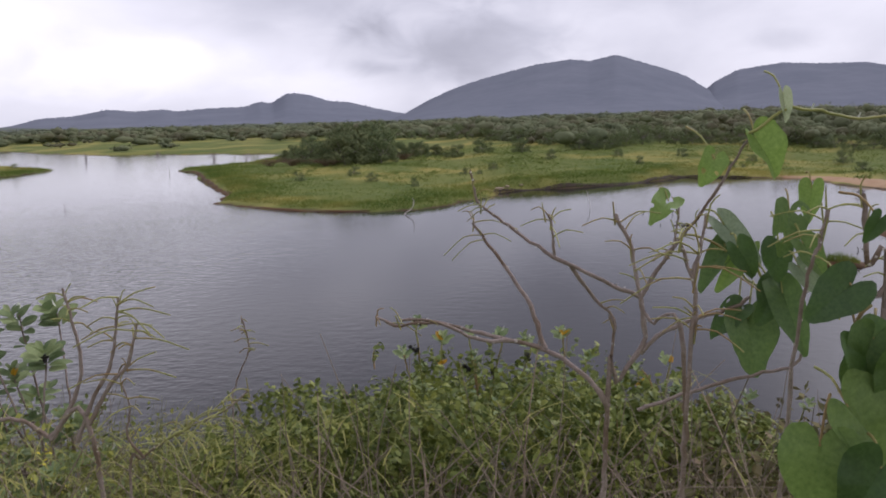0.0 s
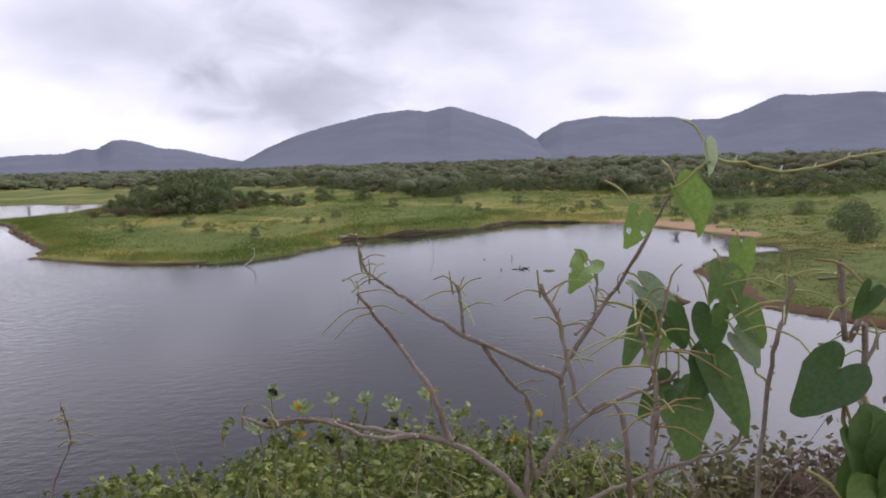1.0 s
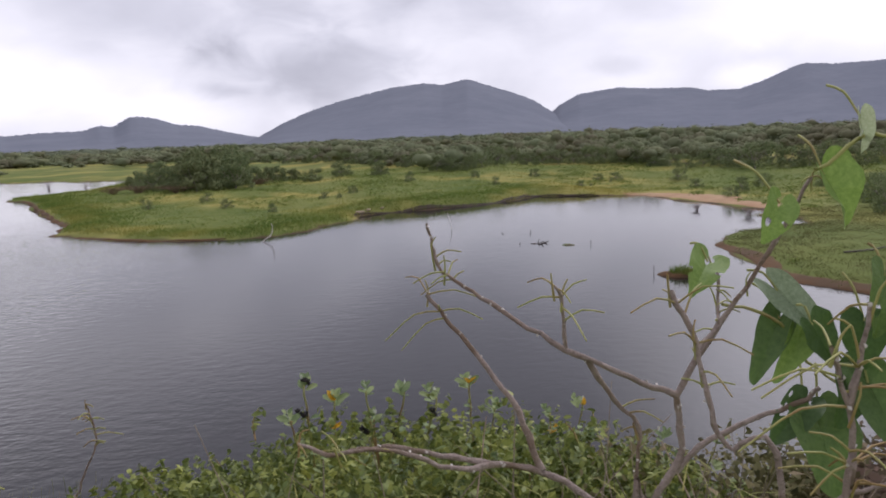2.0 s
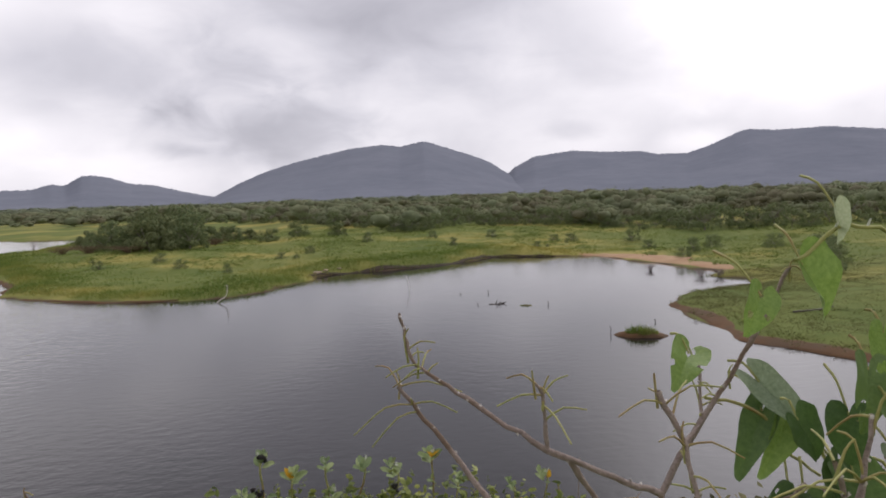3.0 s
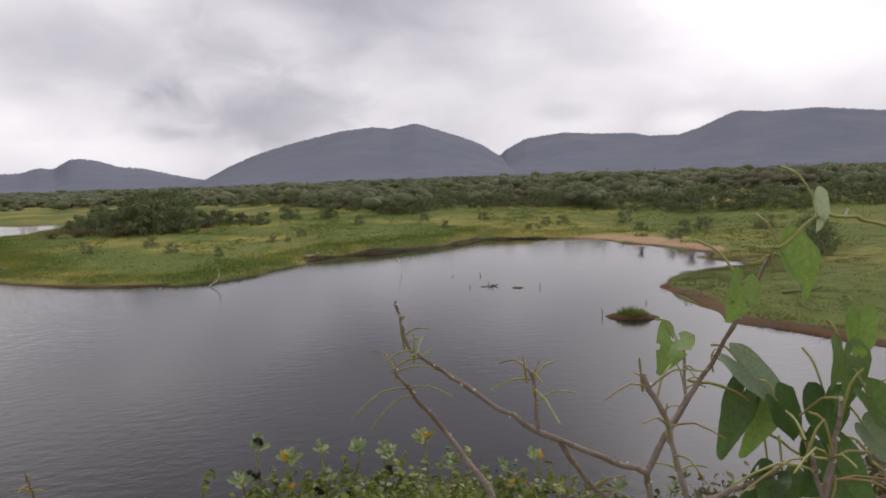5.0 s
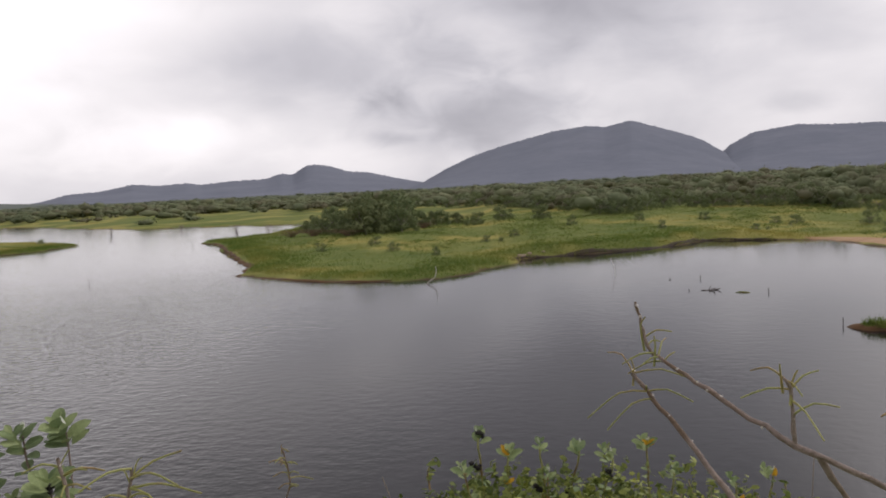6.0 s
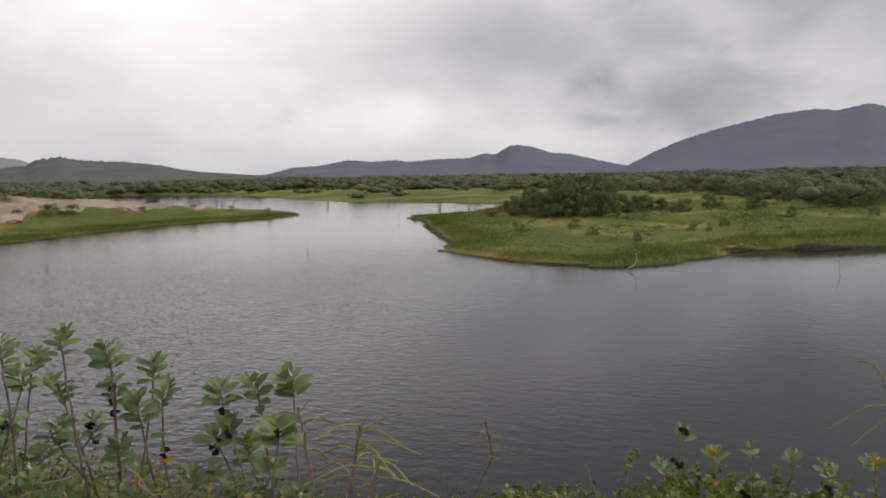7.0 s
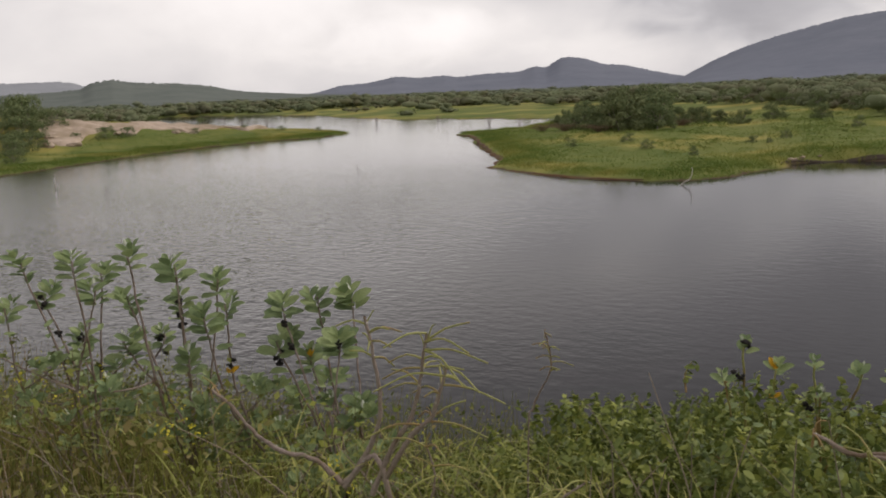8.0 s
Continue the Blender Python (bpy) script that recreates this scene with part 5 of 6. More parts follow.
TOP_LEAVES = [
    ((0.628, 1.4, 6.026), (0.638, 1.4, 5.975), 0.45, 0.9),
    ((0.585, 1.411, 5.948), (0.637, 1.41, 5.874), 0.85, 0.4),
    ((0.5, 1.385, 5.914), (0.474, 1.374, 5.864), 0.95, 0.2),
    ((0.440, 1.460, 5.827), (0.396, 1.42, 5.795), 0.85, 0.3),
    ((0.549, 1.454, 5.778), (0.6, 1.392, 5.71), 0.5, 0.3),
]
HANGING_LEAVES = [
    ((0.551, 1.45, 5.736), (0.491, 1.42, 5.657), 0.5, 0.25),
    ((0.585, 1.44, 5.727), (0.526, 1.41, 5.656), 0.52, 0.35),
    ((0.545, 1.37, 5.747), (0.577, 1.36, 5.691), 0.9, 0.2),
    ((0.617, 1.36, 5.749), (0.611, 1.35, 5.684), 0.95, 0.2),
    ((0.618, 1.33, 5.817), (0.601, 1.31, 5.741), 0.9, 0.2),
    ((0.671, 1.36, 5.856), (0.663, 1.35, 5.794), 0.7, 0.4),
    ((0.632, 1.3, 5.764), (0.667, 1.28, 5.707), 0.7, 0.3),
]
LOW_LEAVES = [
    ((0.619, 1.38, 5.667), (0.584, 1.35, 5.602), 0.9, 0.2),
    ((0.582, 1.4, 5.599), (0.583, 1.345, 5.503), 0.95, 0.15),
    ((0.566, 1.41, 5.618), (0.51, 1.4, 5.568), 0.75, 0.3),
    ((0.628, 1.36, 5.66), (0.644, 1.29, 5.564), 0.55, 0.3),
    ((0.628, 1.3, 5.721), (0.666, 1.29, 5.671), 0.7, 0.3),
]
NEAR_LEAVES = [
    ((0.544, 0.98, 5.763), (0.489, 0.98, 5.717), 1.0, 0.15),
    ((0.571, 0.97, 5.854), (0.552, 0.97, 5.823), 0.75, 0.5),
    ((0.543, 0.95, 5.693), (0.586, 0.95, 5.612), 0.95, 0.15),
    ((0.596, 0.97, 5.67), (0.553, 0.97, 5.6), 0.9, 0.2),
    ((0.562, 0.95, 5.697), (0.534, 0.95, 5.619), 1.0, 0.2),
    ((0.518, 0.92, 5.615), (0.591, 0.92, 5.527), 1.0, 0.2),
    ((0.474, 0.9, 5.571), (0.473, 0.9, 5.468), 1.0, 0.15),
    ((0.531, 0.86, 5.558), (0.495, 0.86, 5.483), 1.1, 0.2),
    ((0.593, 0.93, 5.672), (0.569, 0.93, 5.602), 1.0, 0.2),
]
HEART_LEAVES = TOP_LEAVES + HANGING_LEAVES + LOW_LEAVES + NEAR_LEAVES
VINE_STEMS = [
    (0.003, 0.0022, [(0.562, 1.4, 5.956), (0.583, 1.4, 5.964), (0.629, 1.4, 5.998), (0.682, 1.4, 5.999), (0.769, 1.4, 5.98), (0.835, 1.4, 5.983), (0.902, 1.4, 5.999), (0.981, 1.4, 6.007), (1.066, 1.4, 6.014)]),
    (0.004, 0.003, [(0.365, 1.377, 5.428), (0.458, 1.358, 5.469), (0.549, 1.34, 5.504), (0.632, 1.324, 5.527), (0.651, 1.32, 5.556)]),
    (0.0025, 0.002, [(0.569, 1.38, 5.744), (0.612, 1.38, 5.662), (0.676, 1.38, 5.677), (0.721, 1.38, 5.634), (0.749, 1.38, 5.601)]),
    (0.003, 0.0025, [(0.585, 1.0, 5.73), (0.566, 1.0, 5.711), (0.576, 1.0, 5.675), (0.592, 1.0, 5.663)]),
    (0.0025, 0.002, [(0.452, 1.44, 5.768), (0.517, 1.44, 5.751), (0.566, 1.44, 5.712), (0.586, 1.44, 5.675), (0.642, 1.44, 5.634)]),
]
STALKS_MAIN = [
    ((0.064, 1.585, 5.838), 4, 0.085),
    ((0.075, 1.575, 5.817), 3, 0.07),
    ((0.06, 1.65, 5.768), 6, 0.085),
    ((0.2, 1.41, 5.803), 3, 0.07),
    ((0.191, 1.41, 5.819), 3, 0.06),
    ((0.299, 1.302, 5.826), 4, 0.1),
    ((0.327, 1.29, 5.762), 3, 0.09),
    ((0.332, 1.285, 5.732), 2, 0.08),
    ((0.467, 1.48, 5.813), 3, 0.05),
    ((0.458, 1.46, 5.773), 3, 0.08),
    ((-0.155, 1.54, 5.585), 4, 0.06),
    ((-0.097, 1.46, 5.599), 3, 0.05),
    ((0.335, 1.46, 5.589), 3, 0.05),
    ((0.578, 1.428, 5.944), 3, 0.03),
    ((0.485, 1.435, 5.791), 2, 0.05),
]
STALKS_YOUNG = [
    ((0.381, 1.08, 5.85), 3, 0.09),
    ((0.376, 1.08, 5.809), 3, 0.09),
    ((0.344, 1.08, 5.815), 3, 0.09),
    ((0.365, 1.08, 5.761), 3, 0.09),
    ((0.569, 1.1, 5.851), 3, 0.09),
    ((0.558, 1.1, 5.815), 3, 0.09),
    ((0.565, 1.1, 5.837), 3, 0.09),
    ((0.581, 1.03, 5.881), 3, 0.07),
    ((0.586, 1.03, 5.84), 3, 0.07),
    ((0.64, 1.03, 5.787), 3, 0.07),
    ((0.373, 1.2, 5.672), 4, 0.06),
    ((0.381, 1.2, 5.688), 4, 0.06),
]
STALKS_LEFT = [
    ((-0.489, 1.72, 5.363), 6, 0.11),
    ((-0.548, 1.72, 5.314), 6, 0.11),
    ((-0.797, 1.72, 5.386), 6, 0.11),
    ((-0.649, 1.72, 5.266), 6, 0.11),
    ((-0.7, 1.72, 5.235), 5, 0.1),
    ((-0.6, 1.72, 5.29), 5, 0.11),
]
STALKS_CENTRE = [
    ((-1.389, 1.84, 5.389), 4, 0.09),
    ((-0.977, 1.84, 5.597), 4, 0.09),
    ((-0.966, 1.84, 5.563), 4, 0.09),
    ((-0.837, 1.84, 5.574), 4, 0.12),
    ((-0.842, 1.84, 5.555), 4, 0.12),
    ((-0.851, 1.84, 5.511), 4, 0.12),
    ((-0.797, 1.84, 5.504), 4, 0.12),
    ((-0.8, 1.84, 5.486), 4, 0.12),
    ((-0.829, 1.84, 5.395), 4, 0.12),
    ((-0.846, 2.95, 5.212), 5, 0.075),
    ((-0.84, 2.95, 5.181), 5, 0.075),
    ((-0.826, 2.95, 5.098), 5, 0.075),
]

bare_shrub("bare_shrub", "knotty grey-brown shrub with dropped leaves and green stalks", BARE_BRANCHES, STALKS_MAIN, 31, "bare shrubs on the embankment")
bare_shrub("bare_shrub", "young upright brown stems carrying green leaf stalks", YOUNG_STEMS, STALKS_YOUNG, 32, "bare shrubs on the embankment")
bare_shrub("bare_shrub", "low crooked shrub with yellow-green leaf stalks", LEFT_SHRUB, STALKS_LEFT, 33, "bare shrubs on the embankment", 0.0020)
bare_shrub("bare_shrub", "grey forked shrub with long narrow green stalks", CENTRE_SHRUB, STALKS_CENTRE, 34, "bare shrubs on the embankment", 0.0025, 0.3)


def build_vine():
    """Climber with heart-shaped leaves hanging over the bare shrub."""
    g = np.random.RandomState(41)
    root = thing("climbing_vine", VINE_STEMS[1][2][0], "climbing vine with large heart-shaped green leaves, some insect-eaten", "vine")
    for r0, r1, pts in VINE_STEMS:
        clean(part("stem", tube(pts, r0, r1, 6, 0.02, 0.15, g, 0.0015), M_STALK if r0 < 0.0035 else M_STEM, root))
    for k, (base, tip, wide, fold) in enumerate(HEART_LEAVES):
        b, t = Vector(base), Vector(tip)
        size = (t - b).length
        pale = k == 0
        me = heart_leaf_mesh("leaf", M_PALELEAF if pale else (M_YOUNG if k in (1, 2, 3, 6, 10) else (M_SILVER if k in (4, 16) else M_HEART)), wide * 1.02, fold, 300 + k, holes=k in (2, 3, 9, 14))
        # leaf face turned towards the open side of the bank, a little upwards
        nrm = Vector((g.normal() * 0.35 - 0.15, -1.0, 0.55 + g.normal() * 0.25))
        leaf_object("leaf", me, root, b, t - b, nrm, size, "pale young folded leaf" if pale else "")
        # its stalk, bending back and up to the vine
        s = b + Vector((g.normal() * 0.02, 0.03 + g.uniform(0, 0.03), 0.02 + g.uniform(0.0, 0.05)))
        clean(part("leaf_stalk", tube([tuple(s), tuple((s + b) / 2 + Vector((0, 0, 0.012))), tuple(b)], 0.0021, 0.0016, 5, 0.015), M_STALK, root))
    # tendril curls and buds along the free shoot
    for p in VINE_STEMS[0][2][2:8]:
        q = np.array(p)
        clean(part("bud", tube([q, q + [0.002, 0, 0.005], q + [0.003, -0.002, 0.010]], 0.0020, 0.0012, 5, 0.004), M_BUD, root, "small pale leaf bud"))


build_vine()

MILK_LEAVES = [oval_leaf_mesh("leaf", M_MILKWEED, d, f, w, s) for s, (d, f, w) in enumerate(((0.08, 0.16, 0.66), (0.14, 0.10, 0.62), (0.02, 0.22, 0.70)))]
YELLOW_LEAF = oval_leaf_mesh("yellowed_leaf", M_YELLOW, 0.35, 0.45, 0.55, 9)
BUD_LEAF = oval_leaf_mesh("young_leaf", M_BUD, -0.05, 0.45, 0.5, 12)


def husk_data(c, size, seed):
    """A shrivelled black flower head: a lumpy crumpled ball."""
    bm = bmesh.new()
    bmesh.ops.create_icosphere(bm, subdivisions=2, radius=1.0)
    v = []
    for vert in bm.verts:
        q = vert.co * (1 + 0.9 * noise.noise(vert.co * 2.3 + Vector((seed * 3.1, seed, 0))))
        v.append((c[0] + q.x * size, c[1] + q.y * size * 0.8, c[2] + q.z * size * 0.8))
    f = np.array([[x.index for x in face.verts] for face in bm.faces])
    bm.free()
    return np.array(v), f


def milkweed(foot, tips, label, group, seed, leaf=0.115, tiers=5, side_shoots=1, bark=None):
    """A milkweed: pale upright stems, each ending in stacked pairs of broad grey-green leaves."""
    g = np.random.RandomState(seed)
    fx, fy = foot[0], foot[1]
    root = thing("milkweed", (fx, fy, ground_z(fx, fy)), label, "shrub", group)
    f0 = np.array([fx, fy, ground_z(fx, fy) - 0.05])
    lean_foot = 0.22 if tiers > 5 else 0.0
    mean = np.mean(np.array(tips), axis=0)
    stems = []

    def rosette(t, size0, tiers):
        turn = g.uniform(0, 3.14) * 0.5 - 0.4
        lean = g.normal(size=2) * 0.35
        for k in range(tiers):
            h = 0.080 - k * 0.0175
            s = size0 * (0.5, 0.75, 0.95, 1.05, 1.0, 0.95, 0.9, 0.85)[k]
            for side in (0, 1):
                a = turn + (k % 2) * 1.1 + side * math.pi + g.normal() * 0.22
                up = (1.4, 1.0, 0.7, 0.5, 0.38, 0.30, 0.25, 0.2)[k] + g.normal() * 0.12
                d = (math.cos(a) + lean[0] * 0.4, math.sin(a) + lean[1] * 0.4, up)
                b = t + [math.cos(a) * 0.004 + lean[0] * h, math.sin(a) * 0.004 + lean[1] * h, h]
                leaf_object("leaf", MILK_LEAVES[g.randint(3)], root, b, d, (g.normal() * 0.2, -0.45, 1.0), s * g.uniform(0.85, 1.12))
        for _ in range(2):
            a = g.uniform(0, 6.28)
            if g.uniform() < 0.5:
                leaf_object("young_leaf", BUD_LEAF, root, t + [0, 0, 0.075], (math.cos(a) * 0.4, math.sin(a) * 0.4, 1.0), (math.cos(a), math.sin(a), 0.2), leaf * 0.45, "pale downy young leaf")

    # main stems, each carrying two or three branches
    forks = []
    for k in range(max(1, (len(tips) + 1) // 3)):
        j = f0 * 0.36 + mean * 0.64 + [lean_foot * 0.9 + g.normal() * 0.13, g.normal() * 0.12, g.normal() * 0.08 - 0.30]
        pts = [f0 + [lean_foot + g.normal() * 0.05, g.normal() * 0.04, 0], f0 * 0.6 + [lean_foot * 0.8, 0, 0] + j * 0.4 + g.normal(size=3) * [0.04, 0.03, 0.01], j]
        clean(part("stem", tube(pts, 0.011, 0.0075, 7, 0.06, 0.15, g, 0.003), bark, root))
        stems.append(curve_points(pts, 0.04))
        forks.append(j)
    for tip in tips:
        t = np.array(tip, float) + [0, 0, -0.05]
        j = min(forks, key=lambda q: np.linalg.norm(q - t))
        mid = j * 0.5 + t * 0.5 + [(t[0] - j[0]) * 0.12 + g.normal() * 0.05, g.normal() * 0.05, -0.03]
        pts = [j, mid, t, t + [0, 0, 0.05]]
        clean(part("stem", tube(pts, 0.0068, 0.0036, 6, 0.05, 0.12, g, 0.002), bark, root))
        stems.append(curve_points(pts, 0.04))
        rosette(t, leaf * g.uniform(0.85, 1.2), tiers)
        # a lower side shoot and single older leaves
        for _ in range(side_shoots):
            b = mid + (t - mid) * g.uniform(-1.0, 0.1)
            e = b + [g.normal() * 0.17, -g.normal() * 0.09, 0.04 + abs(g.normal()) * 0.07]
            clean(part("stem", tube([b, (b + e) / 2 + [0, 0, -0.01], e], 0.005, 0.0035, 5, 0.03), bark, root))
            rosette(e - [0, 0, 0.04], leaf * g.uniform(0.8, 1.15), max(3, tiers - 3))
        for u in g.uniform(0.1, 0.95, 2 * side_shoots):
            p = j + (t - j) * u
            a = g.uniform(0, 6.28)
            leaf_object("leaf", MILK_LEAVES[g.randint(3)], root, p, (math.cos(a), math.sin(a), 0.25 + g.normal() * 0.2), (0, -0.3, 1), leaf * g.uniform(0.6, 0.95))
    return root, np.vstack(stems)


def nearest(plants, p):
    """The plant whose stems pass nearest to p, and that point of the stem."""
    best = min(plants, key=lambda r: np.linalg.norm(r[1] - np.array(p), axis=1).min())
    d = np.linalg.norm(best[1] - np.array(p), axis=1)
    return best[0], best[1][d.argmin()]


def build_milkweeds():
    made = []
    for feet, tips, label, group in ((MILKWEED_FEET, MILKWEED_TIPS, "tall milkweed with broad grey-green leaves above the water", "tall milkweeds"),
                                     (LAKESIDE_FEET, LAKESIDE_TIPS, "leafy milkweed with pale buds and a few yellowed leaves", "leafy milkweeds")):
        owner = [[] for _ in feet]
        for tip in tips:
            owner[min(range(len(feet)), key=lambda k: abs(feet[k][0] - tip[0]))].append(tip)
        for k, foot in enumerate(feet):
            if owner[k]:
                fy = foot[1] + 0.1
                root, stems = milkweed((foot[0], fy), owner[k], label, group, 400 + k + int(foot[1] * 10), leaf=(0.076, 0.076, 0.084, 0.098)[k] if feet is MILKWEED_FEET else 0.060, tiers=7 if feet is MILKWEED_FEET else 4, side_shoots=3 if feet is MILKWEED_FEET else 5, bark=M_STEM if feet is MILKWEED_FEET else M_STALK)
                made.append((root, stems))
    g = np.random.RandomState(77)
    for k, p in enumerate(ORANGE_FLOWERS):
        root, q = nearest(made, p)
        a = g.uniform(0, 6.28)
        for turn, size in ((a, 0.052), (a + 2.6, 0.036)):
            leaf_object("yellowed_leaf", YELLOW_LEAF, root, q, (math.cos(turn) * 0.7, math.sin(turn) * 0.3 - 0.3, 0.6), (0, -1, 0.4), size, "curled orange-yellow withered leaf")
    for k, p in enumerate(HUSKS):
        root, q = nearest(made, p)
        q = q + np.array([g.normal() * 0.012, -0.012, g.normal() * 0.008])
        lumps = [husk_data(q + g.normal(size=3) * 0.010, 0.012 * g.uniform(0.7, 1.3), k * 5 + j) for j in range(4)]
        part("seed_husk", join(lumps), M_HUSK, root, "black shrivelled flower head")


build_milkweeds()


# ---------- undergrowth of the embankment ----------
def bank_points(g, n, x0, x1, y0, y1):
    x, y = g.uniform(x0, x1, n), g.uniform(y0, y1, n)
    return x, y, height(x, y)


def build_thicket():
    """Dense green leafy bushes below the crest: leaves on lumpy mounds, with shoots above."""
    g = np.random.RandomState(91)
    lobes = []
    for _ in range(165):
        x, y = g.uniform(-1.7, 1.6), g.uniform(2.9, 5.4)
        top = float(np.interp(x, [-1.9, -1.3, -1.0, -0.8, -0.4, 0.0, 0.5, 0.9, 1.4, 2.2], [1.00, 1.16, 1.30, 1.46, 1.52, 1.63, 1.66, 1.56, 1.38, 1.16])) + 0.05 * g.normal()
        top *= 0.9 if y < 3.3 else 1.0
        r = g.uniform(0.20, 0.36)
        lobes.append((x, y, ground_z(x, y) + top - r, r))
        if g.uniform() < 0.7:
            lobes.append((x + g.normal() * 0.2, y - 0.25, ground_z(x, y) + top - r * 2.4, r))
    lobes = np.array(lobes)
    # sprigs on the lobes, each a short upright run of leaves
    sprigs, per = 11000, 10
    pick = g.randint(0, len(lobes), sprigs)
    q = g.normal(size=(sprigs, 3))
    q /= np.linalg.norm(q, axis=1, keepdims=True)
    foot = lobes[pick, :3] + q * lobes[pick, 3:4] * g.uniform(0.45, 0.98, (sprigs, 1)) * [1.12, 1.12, 0.95]
    rise = q * 0.5 + [0, 0, 0.75] + g.normal(size=(sprigs, 3)) * 0.3
    rise *= g.uniform(0.05, 0.11, (sprigs, 1)) / np.linalg.norm(rise, axis=1, keepdims=True)
    n = sprigs * per
    u = np.tile(np.linspace(0, 1, per), sprigs)[:, None]
    p = np.repeat(foot, per, 0) + np.repeat(rise, per, 0) * u + g.normal(size=(n, 3)) * 0.012 * (1.2 - u)
    q = np.repeat(q, per, 0)
    tv = [(-0.5, 0, 0.0), (-0.2, -0.26, 0.05), (0.22, -0.22, 0.04), (0.5, 0, -0.06), (0.22, 0.22, 0.04), (-0.2, 0.26, 0.05)]
    tf = [(0, 1, 2, 5), (5, 2, 3, 4)]
    v, f = spread(tv, tf, turns_along(g, q + [0, 0, 0.5], 0.036 * g.uniform(0.55, 1.4, n), 0.75), p)
    ob = mesh_object("leafy_thicket", v, f, M_THICKET, smooth_shade=False)
    tagged(ob, "dense bright green small-leaved thicket below the bank", "thicket", kind="stuff")
    # upright shoots with small leaves
    pieces, lp = [], []
    for _ in range(90):
        l = lobes[g.randint(len(lobes))]
        b = np.array([l[0] + g.normal() * 0.1, l[1] + g.normal() * 0.1, l[2] + l[3] * 0.5])
        t = b + [g.normal() * 0.06, g.normal() * 0.06, g.uniform(0.08, 0.18)]
        pieces.append(tube([b, (b + t) / 2 + g.normal(size=3) * 0.01, t], 0.005, 0.0025, 4, 0.08))
        for u in np.linspace(0.2, 1, 11):
            lp.append(b + (t - b) * u + g.normal(size=3) * 0.010)
    v, f = join(pieces)
    ob = mesh_object("thicket_shoots", v, f, M_STALK)
    clean(ob)
    tagged(ob, "thin green upright shoots of the thicket", "shoots", kind="stuff")
    lp = np.array(lp)
    v, f = spread(tv, tf, random_turns(g, len(lp), 0.045 * g.uniform(0.6, 1.3, len(lp)), 0.5), lp)
    ob = mesh_object("shoot_leaves", v, f, M_THICKET, smooth_shade=False)
    tagged(ob, "small yellow-green leaves on thin shoots", "leaves", kind="stuff")


def strips(g, roots, length, width, up, bend, segments=4):
    """Long narrow arching blades."""
    n = len(roots)
    a = g.uniform(0, 6.28, n)
    d = np.stack([np.cos(a), np.sin(a), np.zeros(n)], -1)
    side = np.stack([-np.sin(a), np.cos(a), np.zeros(n)], -1)
    rows = []
    for k in range(segments + 1):
        u = k / segments
        c = roots + d * (length * bend * u ** 1.6)[:, None] + np.array([0, 0, 1.0]) * (length * up * (u - 0.5 * u ** 2.2 * bend))[:, None]
        w = (width * (1 - 0.85 * u ** 2))[:, None] * side * 0.5
        rows.append(np.stack([c - w, c + w], 1))
    v = np.stack(rows, 1)
    k2 = (segments + 1) * 2
    f = np.array([[2 * i, 2 * i + 1, 2 * i + 3, 2 * i + 2] for i in range(segments)])
    return v.reshape(-1, 3), (f[None] + (np.arange(n) * k2)[:, None, None]).reshape(-1, 4)


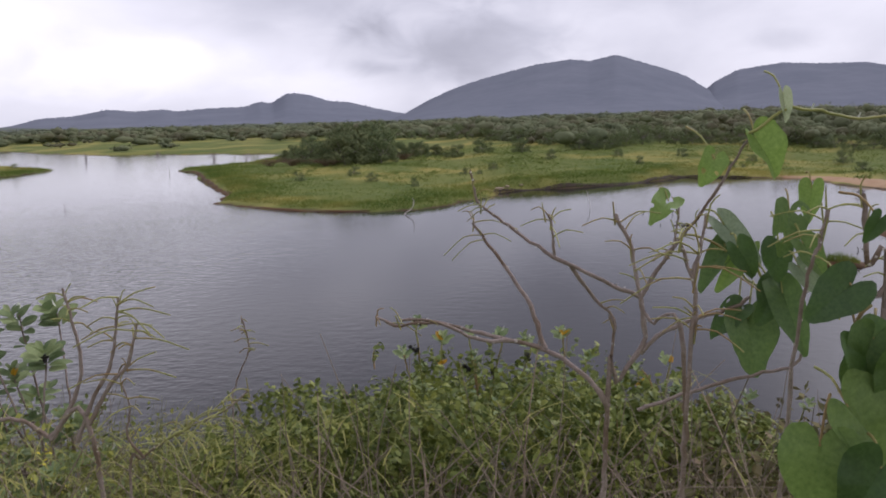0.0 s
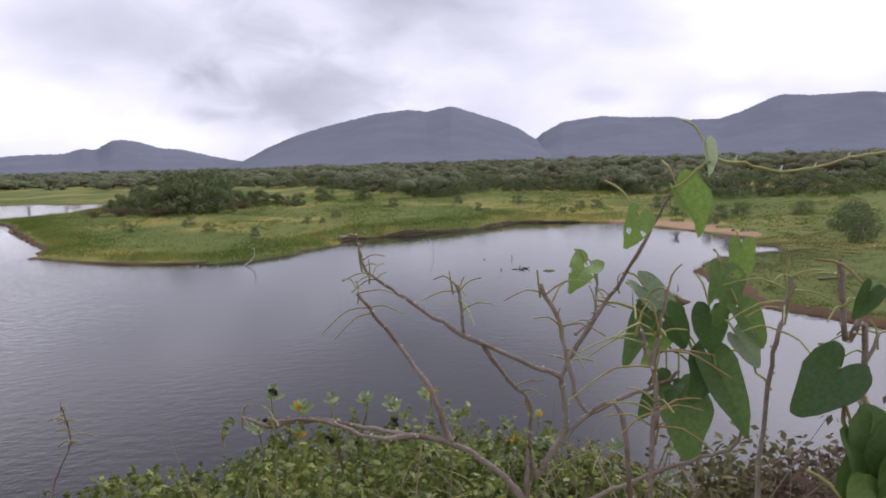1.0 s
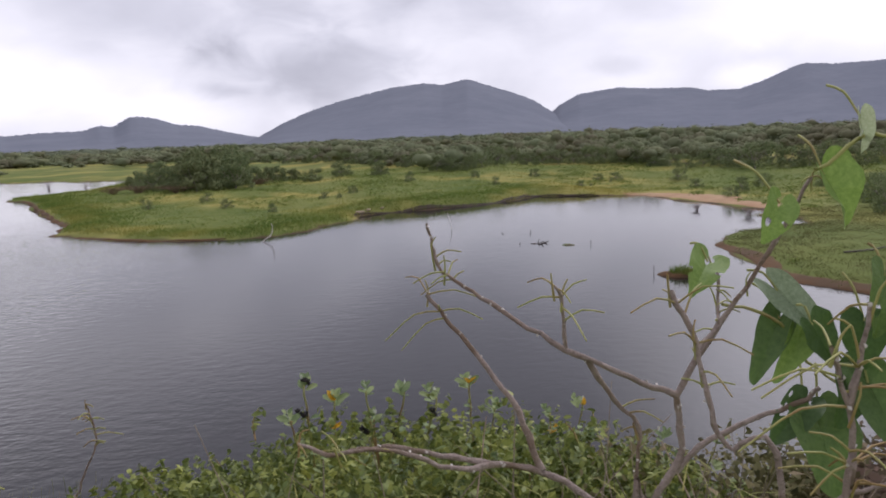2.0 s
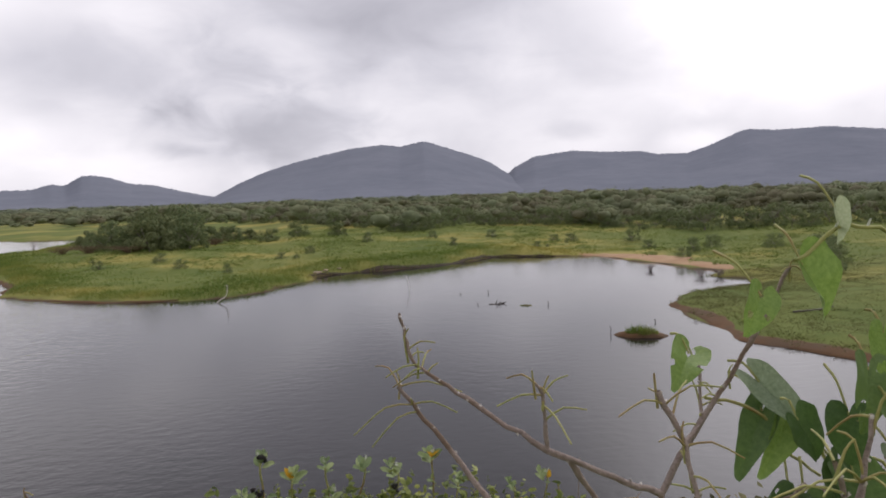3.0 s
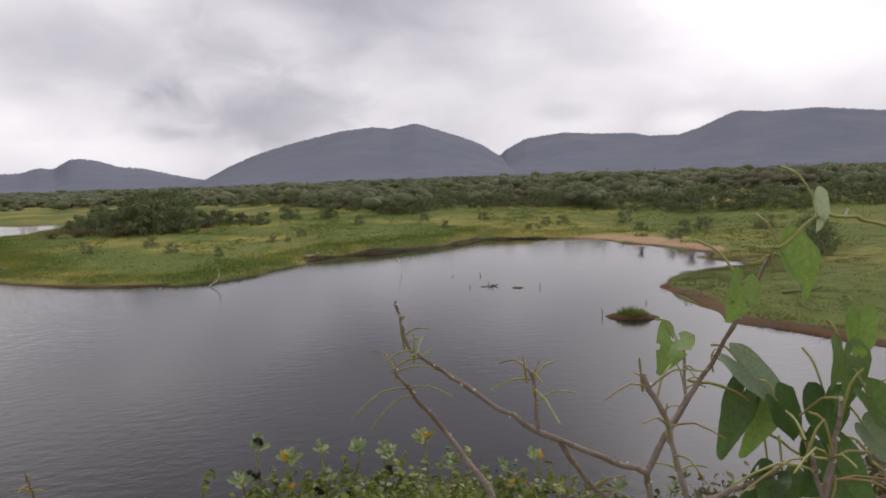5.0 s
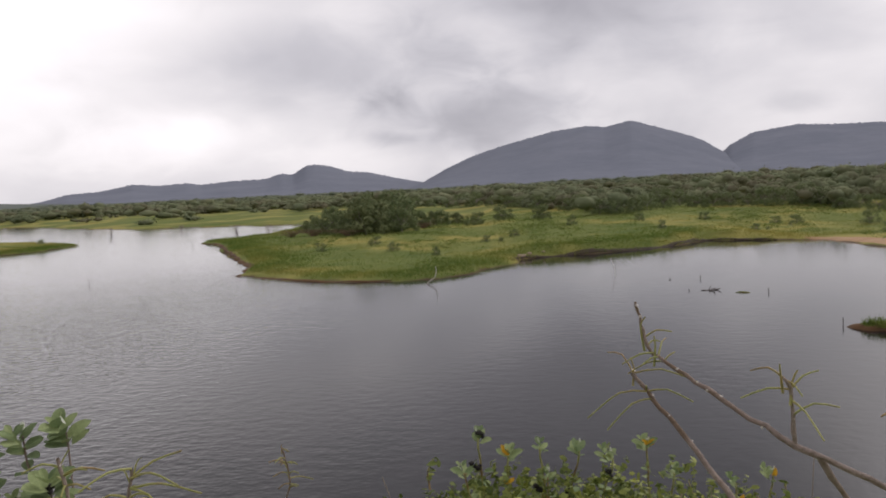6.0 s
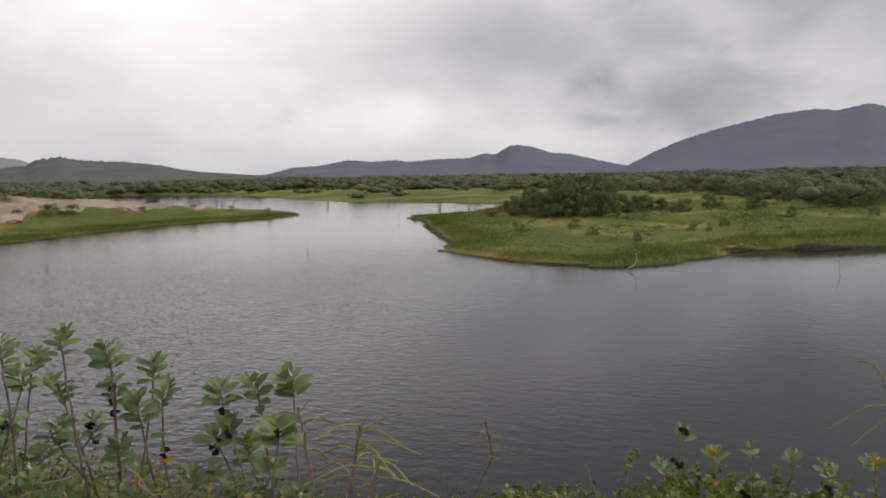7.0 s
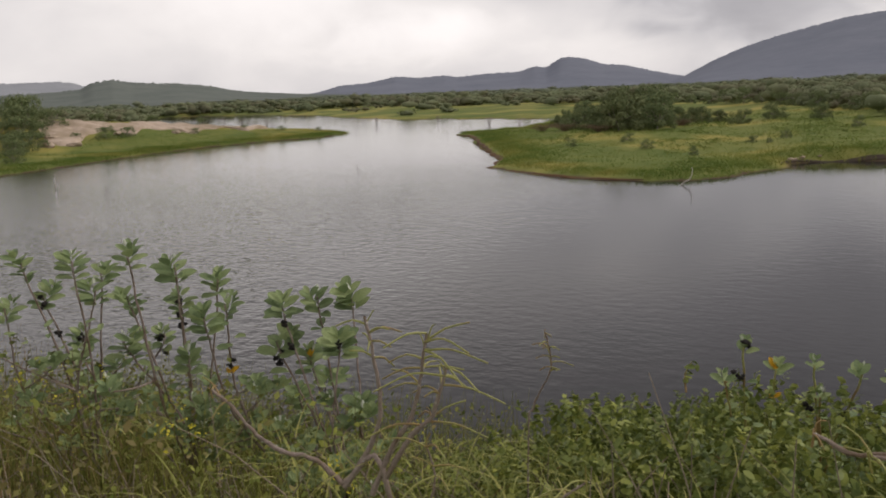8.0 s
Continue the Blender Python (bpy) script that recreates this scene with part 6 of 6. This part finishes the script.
def build_weeds():
    g = np.random.RandomState(95)
    # rough grass and weeds on the left of the bank, thinning to the right
    n = 19000
    x, y, z = bank_points(g, n, -6.5, 3.2, 1.7, 6.0)
    keep = g.uniform(size=n) < np.interp(x, [-6.5, -1.6, -0.6, 1.2, 3.2], [1.0, 1.0, 0.6, 0.16, 0.30])
    x, y, z = x[keep], y[keep], z[keep]
    tall = g.uniform(0.55, 1.18, len(x)) * np.interp(x, [-6.5, -3.2, -1.5, -0.4, 0.2, 3.2], [1.46, 1.42, 1.42, 1.18, 0.9, 0.8])
    tall *= np.interp(y, [1.7, 2.7], [0.74, 1.0]) * np.where((x > -1.3) & (x < -0.2) & (y < 2.5), 0.82, 1.0)
    v, f = strips(g, np.stack([x, y, z - 0.05], -1), tall, g.uniform(0.004, 0.009, len(x)), 1.0, g.uniform(0.1, 0.5, len(x)), 5)
    ob = mesh_object("rough_grass", v, f, M_WEED, smooth_shade=False)
    tagged(ob, "tall rough green and brown grass on the embankment", "grass", kind="stuff")
    # small weed leaves through the grass
    m = 22000
    x, y, z = bank_points(g, m, -6.0, -0.5, 1.7, 5.6)
    h = np.sqrt(g.uniform(0.05, 1, m)) * g.uniform(0.8, 1.12, m) * np.interp(x, [-6, -3.2, -1.5, -0.5], [1.38, 1.34, 1.34, 1.05]) * np.interp(y, [1.7, 2.7], [0.78, 1.0])
    v, f = spread(LEAF_V, LEAF_F, random_turns(g, m, 0.033 * g.uniform(0.5, 1.4, m), 0.4), np.stack([x, y, z + h], -1))
    ob = mesh_object("weed_leaves", v, f, M_WEEDLEAF, smooth_shade=False)
    tagged(ob, "small dull green weed leaves among the grass", "weeds", kind="stuff")
    # yellow flowers
    m = 46
    x, y, z = bank_points(g, m, -4.6, -1.4, 2.1, 4.6)
    c = np.stack([x, y, z + g.uniform(0.95, 1.38, m)], -1)
    c = np.repeat(c, 14, 0) + g.normal(size=(m * 14, 3)) * 0.026
    v, f = spread(LEAF_V, LEAF_F, random_turns(g, m * 14, 0.016 * g.uniform(0.6, 1.3, m * 14), 0.8), c)
    ob = mesh_object("yellow_wildflowers", v, f, M_GOLD, smooth_shade=False)
    tagged(ob, "scattered small yellow wildflowers in the grass", "flowers", kind="stuff")
    # long narrow pale leaves lying every way through the tangle
    m = 1500
    x, y, z = bank_points(g, m, -3.0, 1.0, 1.7, 3.4)
    x = np.where(g.uniform(size=m) < 0.5, -1.0 + 0.45 * g.normal(size=m), x)
    z = height(x, y) + g.uniform(0.8, 1.28, m)
    v, f = strips(g, np.stack([x, y, z], -1), g.uniform(0.08, 0.22, m), g.uniform(0.0025, 0.0052, m), 0.35, g.uniform(0.6, 1.0, m), 4)
    ob = mesh_object("narrow_leaves", v, f, M_STRAW, smooth_shade=False)
    tagged(ob, "long narrow pale green leaves in the tangle", "leaves", kind="stuff")
    # dry twigs
    pieces = []
    for k in range(2050):
        x, y = (g.uniform(-3.5, 5.0), g.uniform(1.9, 4.8)) if k < 620 else (g.normal() * 1.3 - 0.9, g.uniform(1.8, 3.3))
        if k > 1700:
            x = g.uniform(-0.5, 1.3)
        z = CREST - (y - 0.9) * 0.454 + (0.18 if k > 1700 else 0.0)
        b = np.array([x, y, z + g.uniform(0.1, 0.7)])
        a, lean = g.uniform(0, 6.28), g.uniform(0.1, 0.9)
        t = b + np.array([math.cos(a) * lean, math.sin(a) * lean * 0.6, g.uniform(0.35, 0.9)]) * g.uniform(0.5, 0.85)
        pieces.append(tube([b, (b + t) / 2 + g.normal(size=3) * 0.04, t], 0.0035, 0.0013, 4, 0.16))
    v, f = join(pieces)
    ob = mesh_object("dry_twigs", v, f, M_TWIG)
    clean(ob)
    tagged(ob, "tangle of thin dry brown twigs", "twigs", kind="stuff")
    # dull bushes with tiny leaves and mauve flowers on the right
    m = 62000
    lob = []
    for _ in range(170):
        x, y = g.uniform(1.0, 5.0), g.uniform(2.4, 5.2)
        lob.append((x, y, CREST - (y - 0.9) * 0.454 + g.uniform(0.25, 1.18), g.uniform(0.18, 0.32)))
    lob = np.array(lob)
    pick = g.randint(0, len(lob), m)
    q = g.normal(size=(m, 3))
    q /= np.linalg.norm(q, axis=1, keepdims=True)
    p = lob[pick, :3] + q * lob[pick, 3:4] * g.uniform(0.3, 1.2, (m, 1)) * [1.2, 1.2, 1.0]
    v, f = spread(LEAF_V, LEAF_F, random_turns(g, m, 0.046 * g.uniform(0.5, 1.5, m), 0.5), p)
    ob = mesh_object("dull_brush", v, f, M_DULL, smooth_shade=False)
    tagged(ob, "brownish-green brush with tiny leaves", "brush", kind="stuff")
    c = p[g.randint(0, m, 70)] + [0, 0, 0.05]
    v, f = spread(LEAF_V, LEAF_F, random_turns(g, 70, 0.03 * g.uniform(0.7, 1.3, 70), 0.8), c)
    ob = mesh_object("mauve_wildflowers", v, f, M_PURPLE, smooth_shade=False)
    tagged(ob, "tiny mauve flowers on the brush", "flowers", kind="stuff")


build_thicket()
build_weeds()
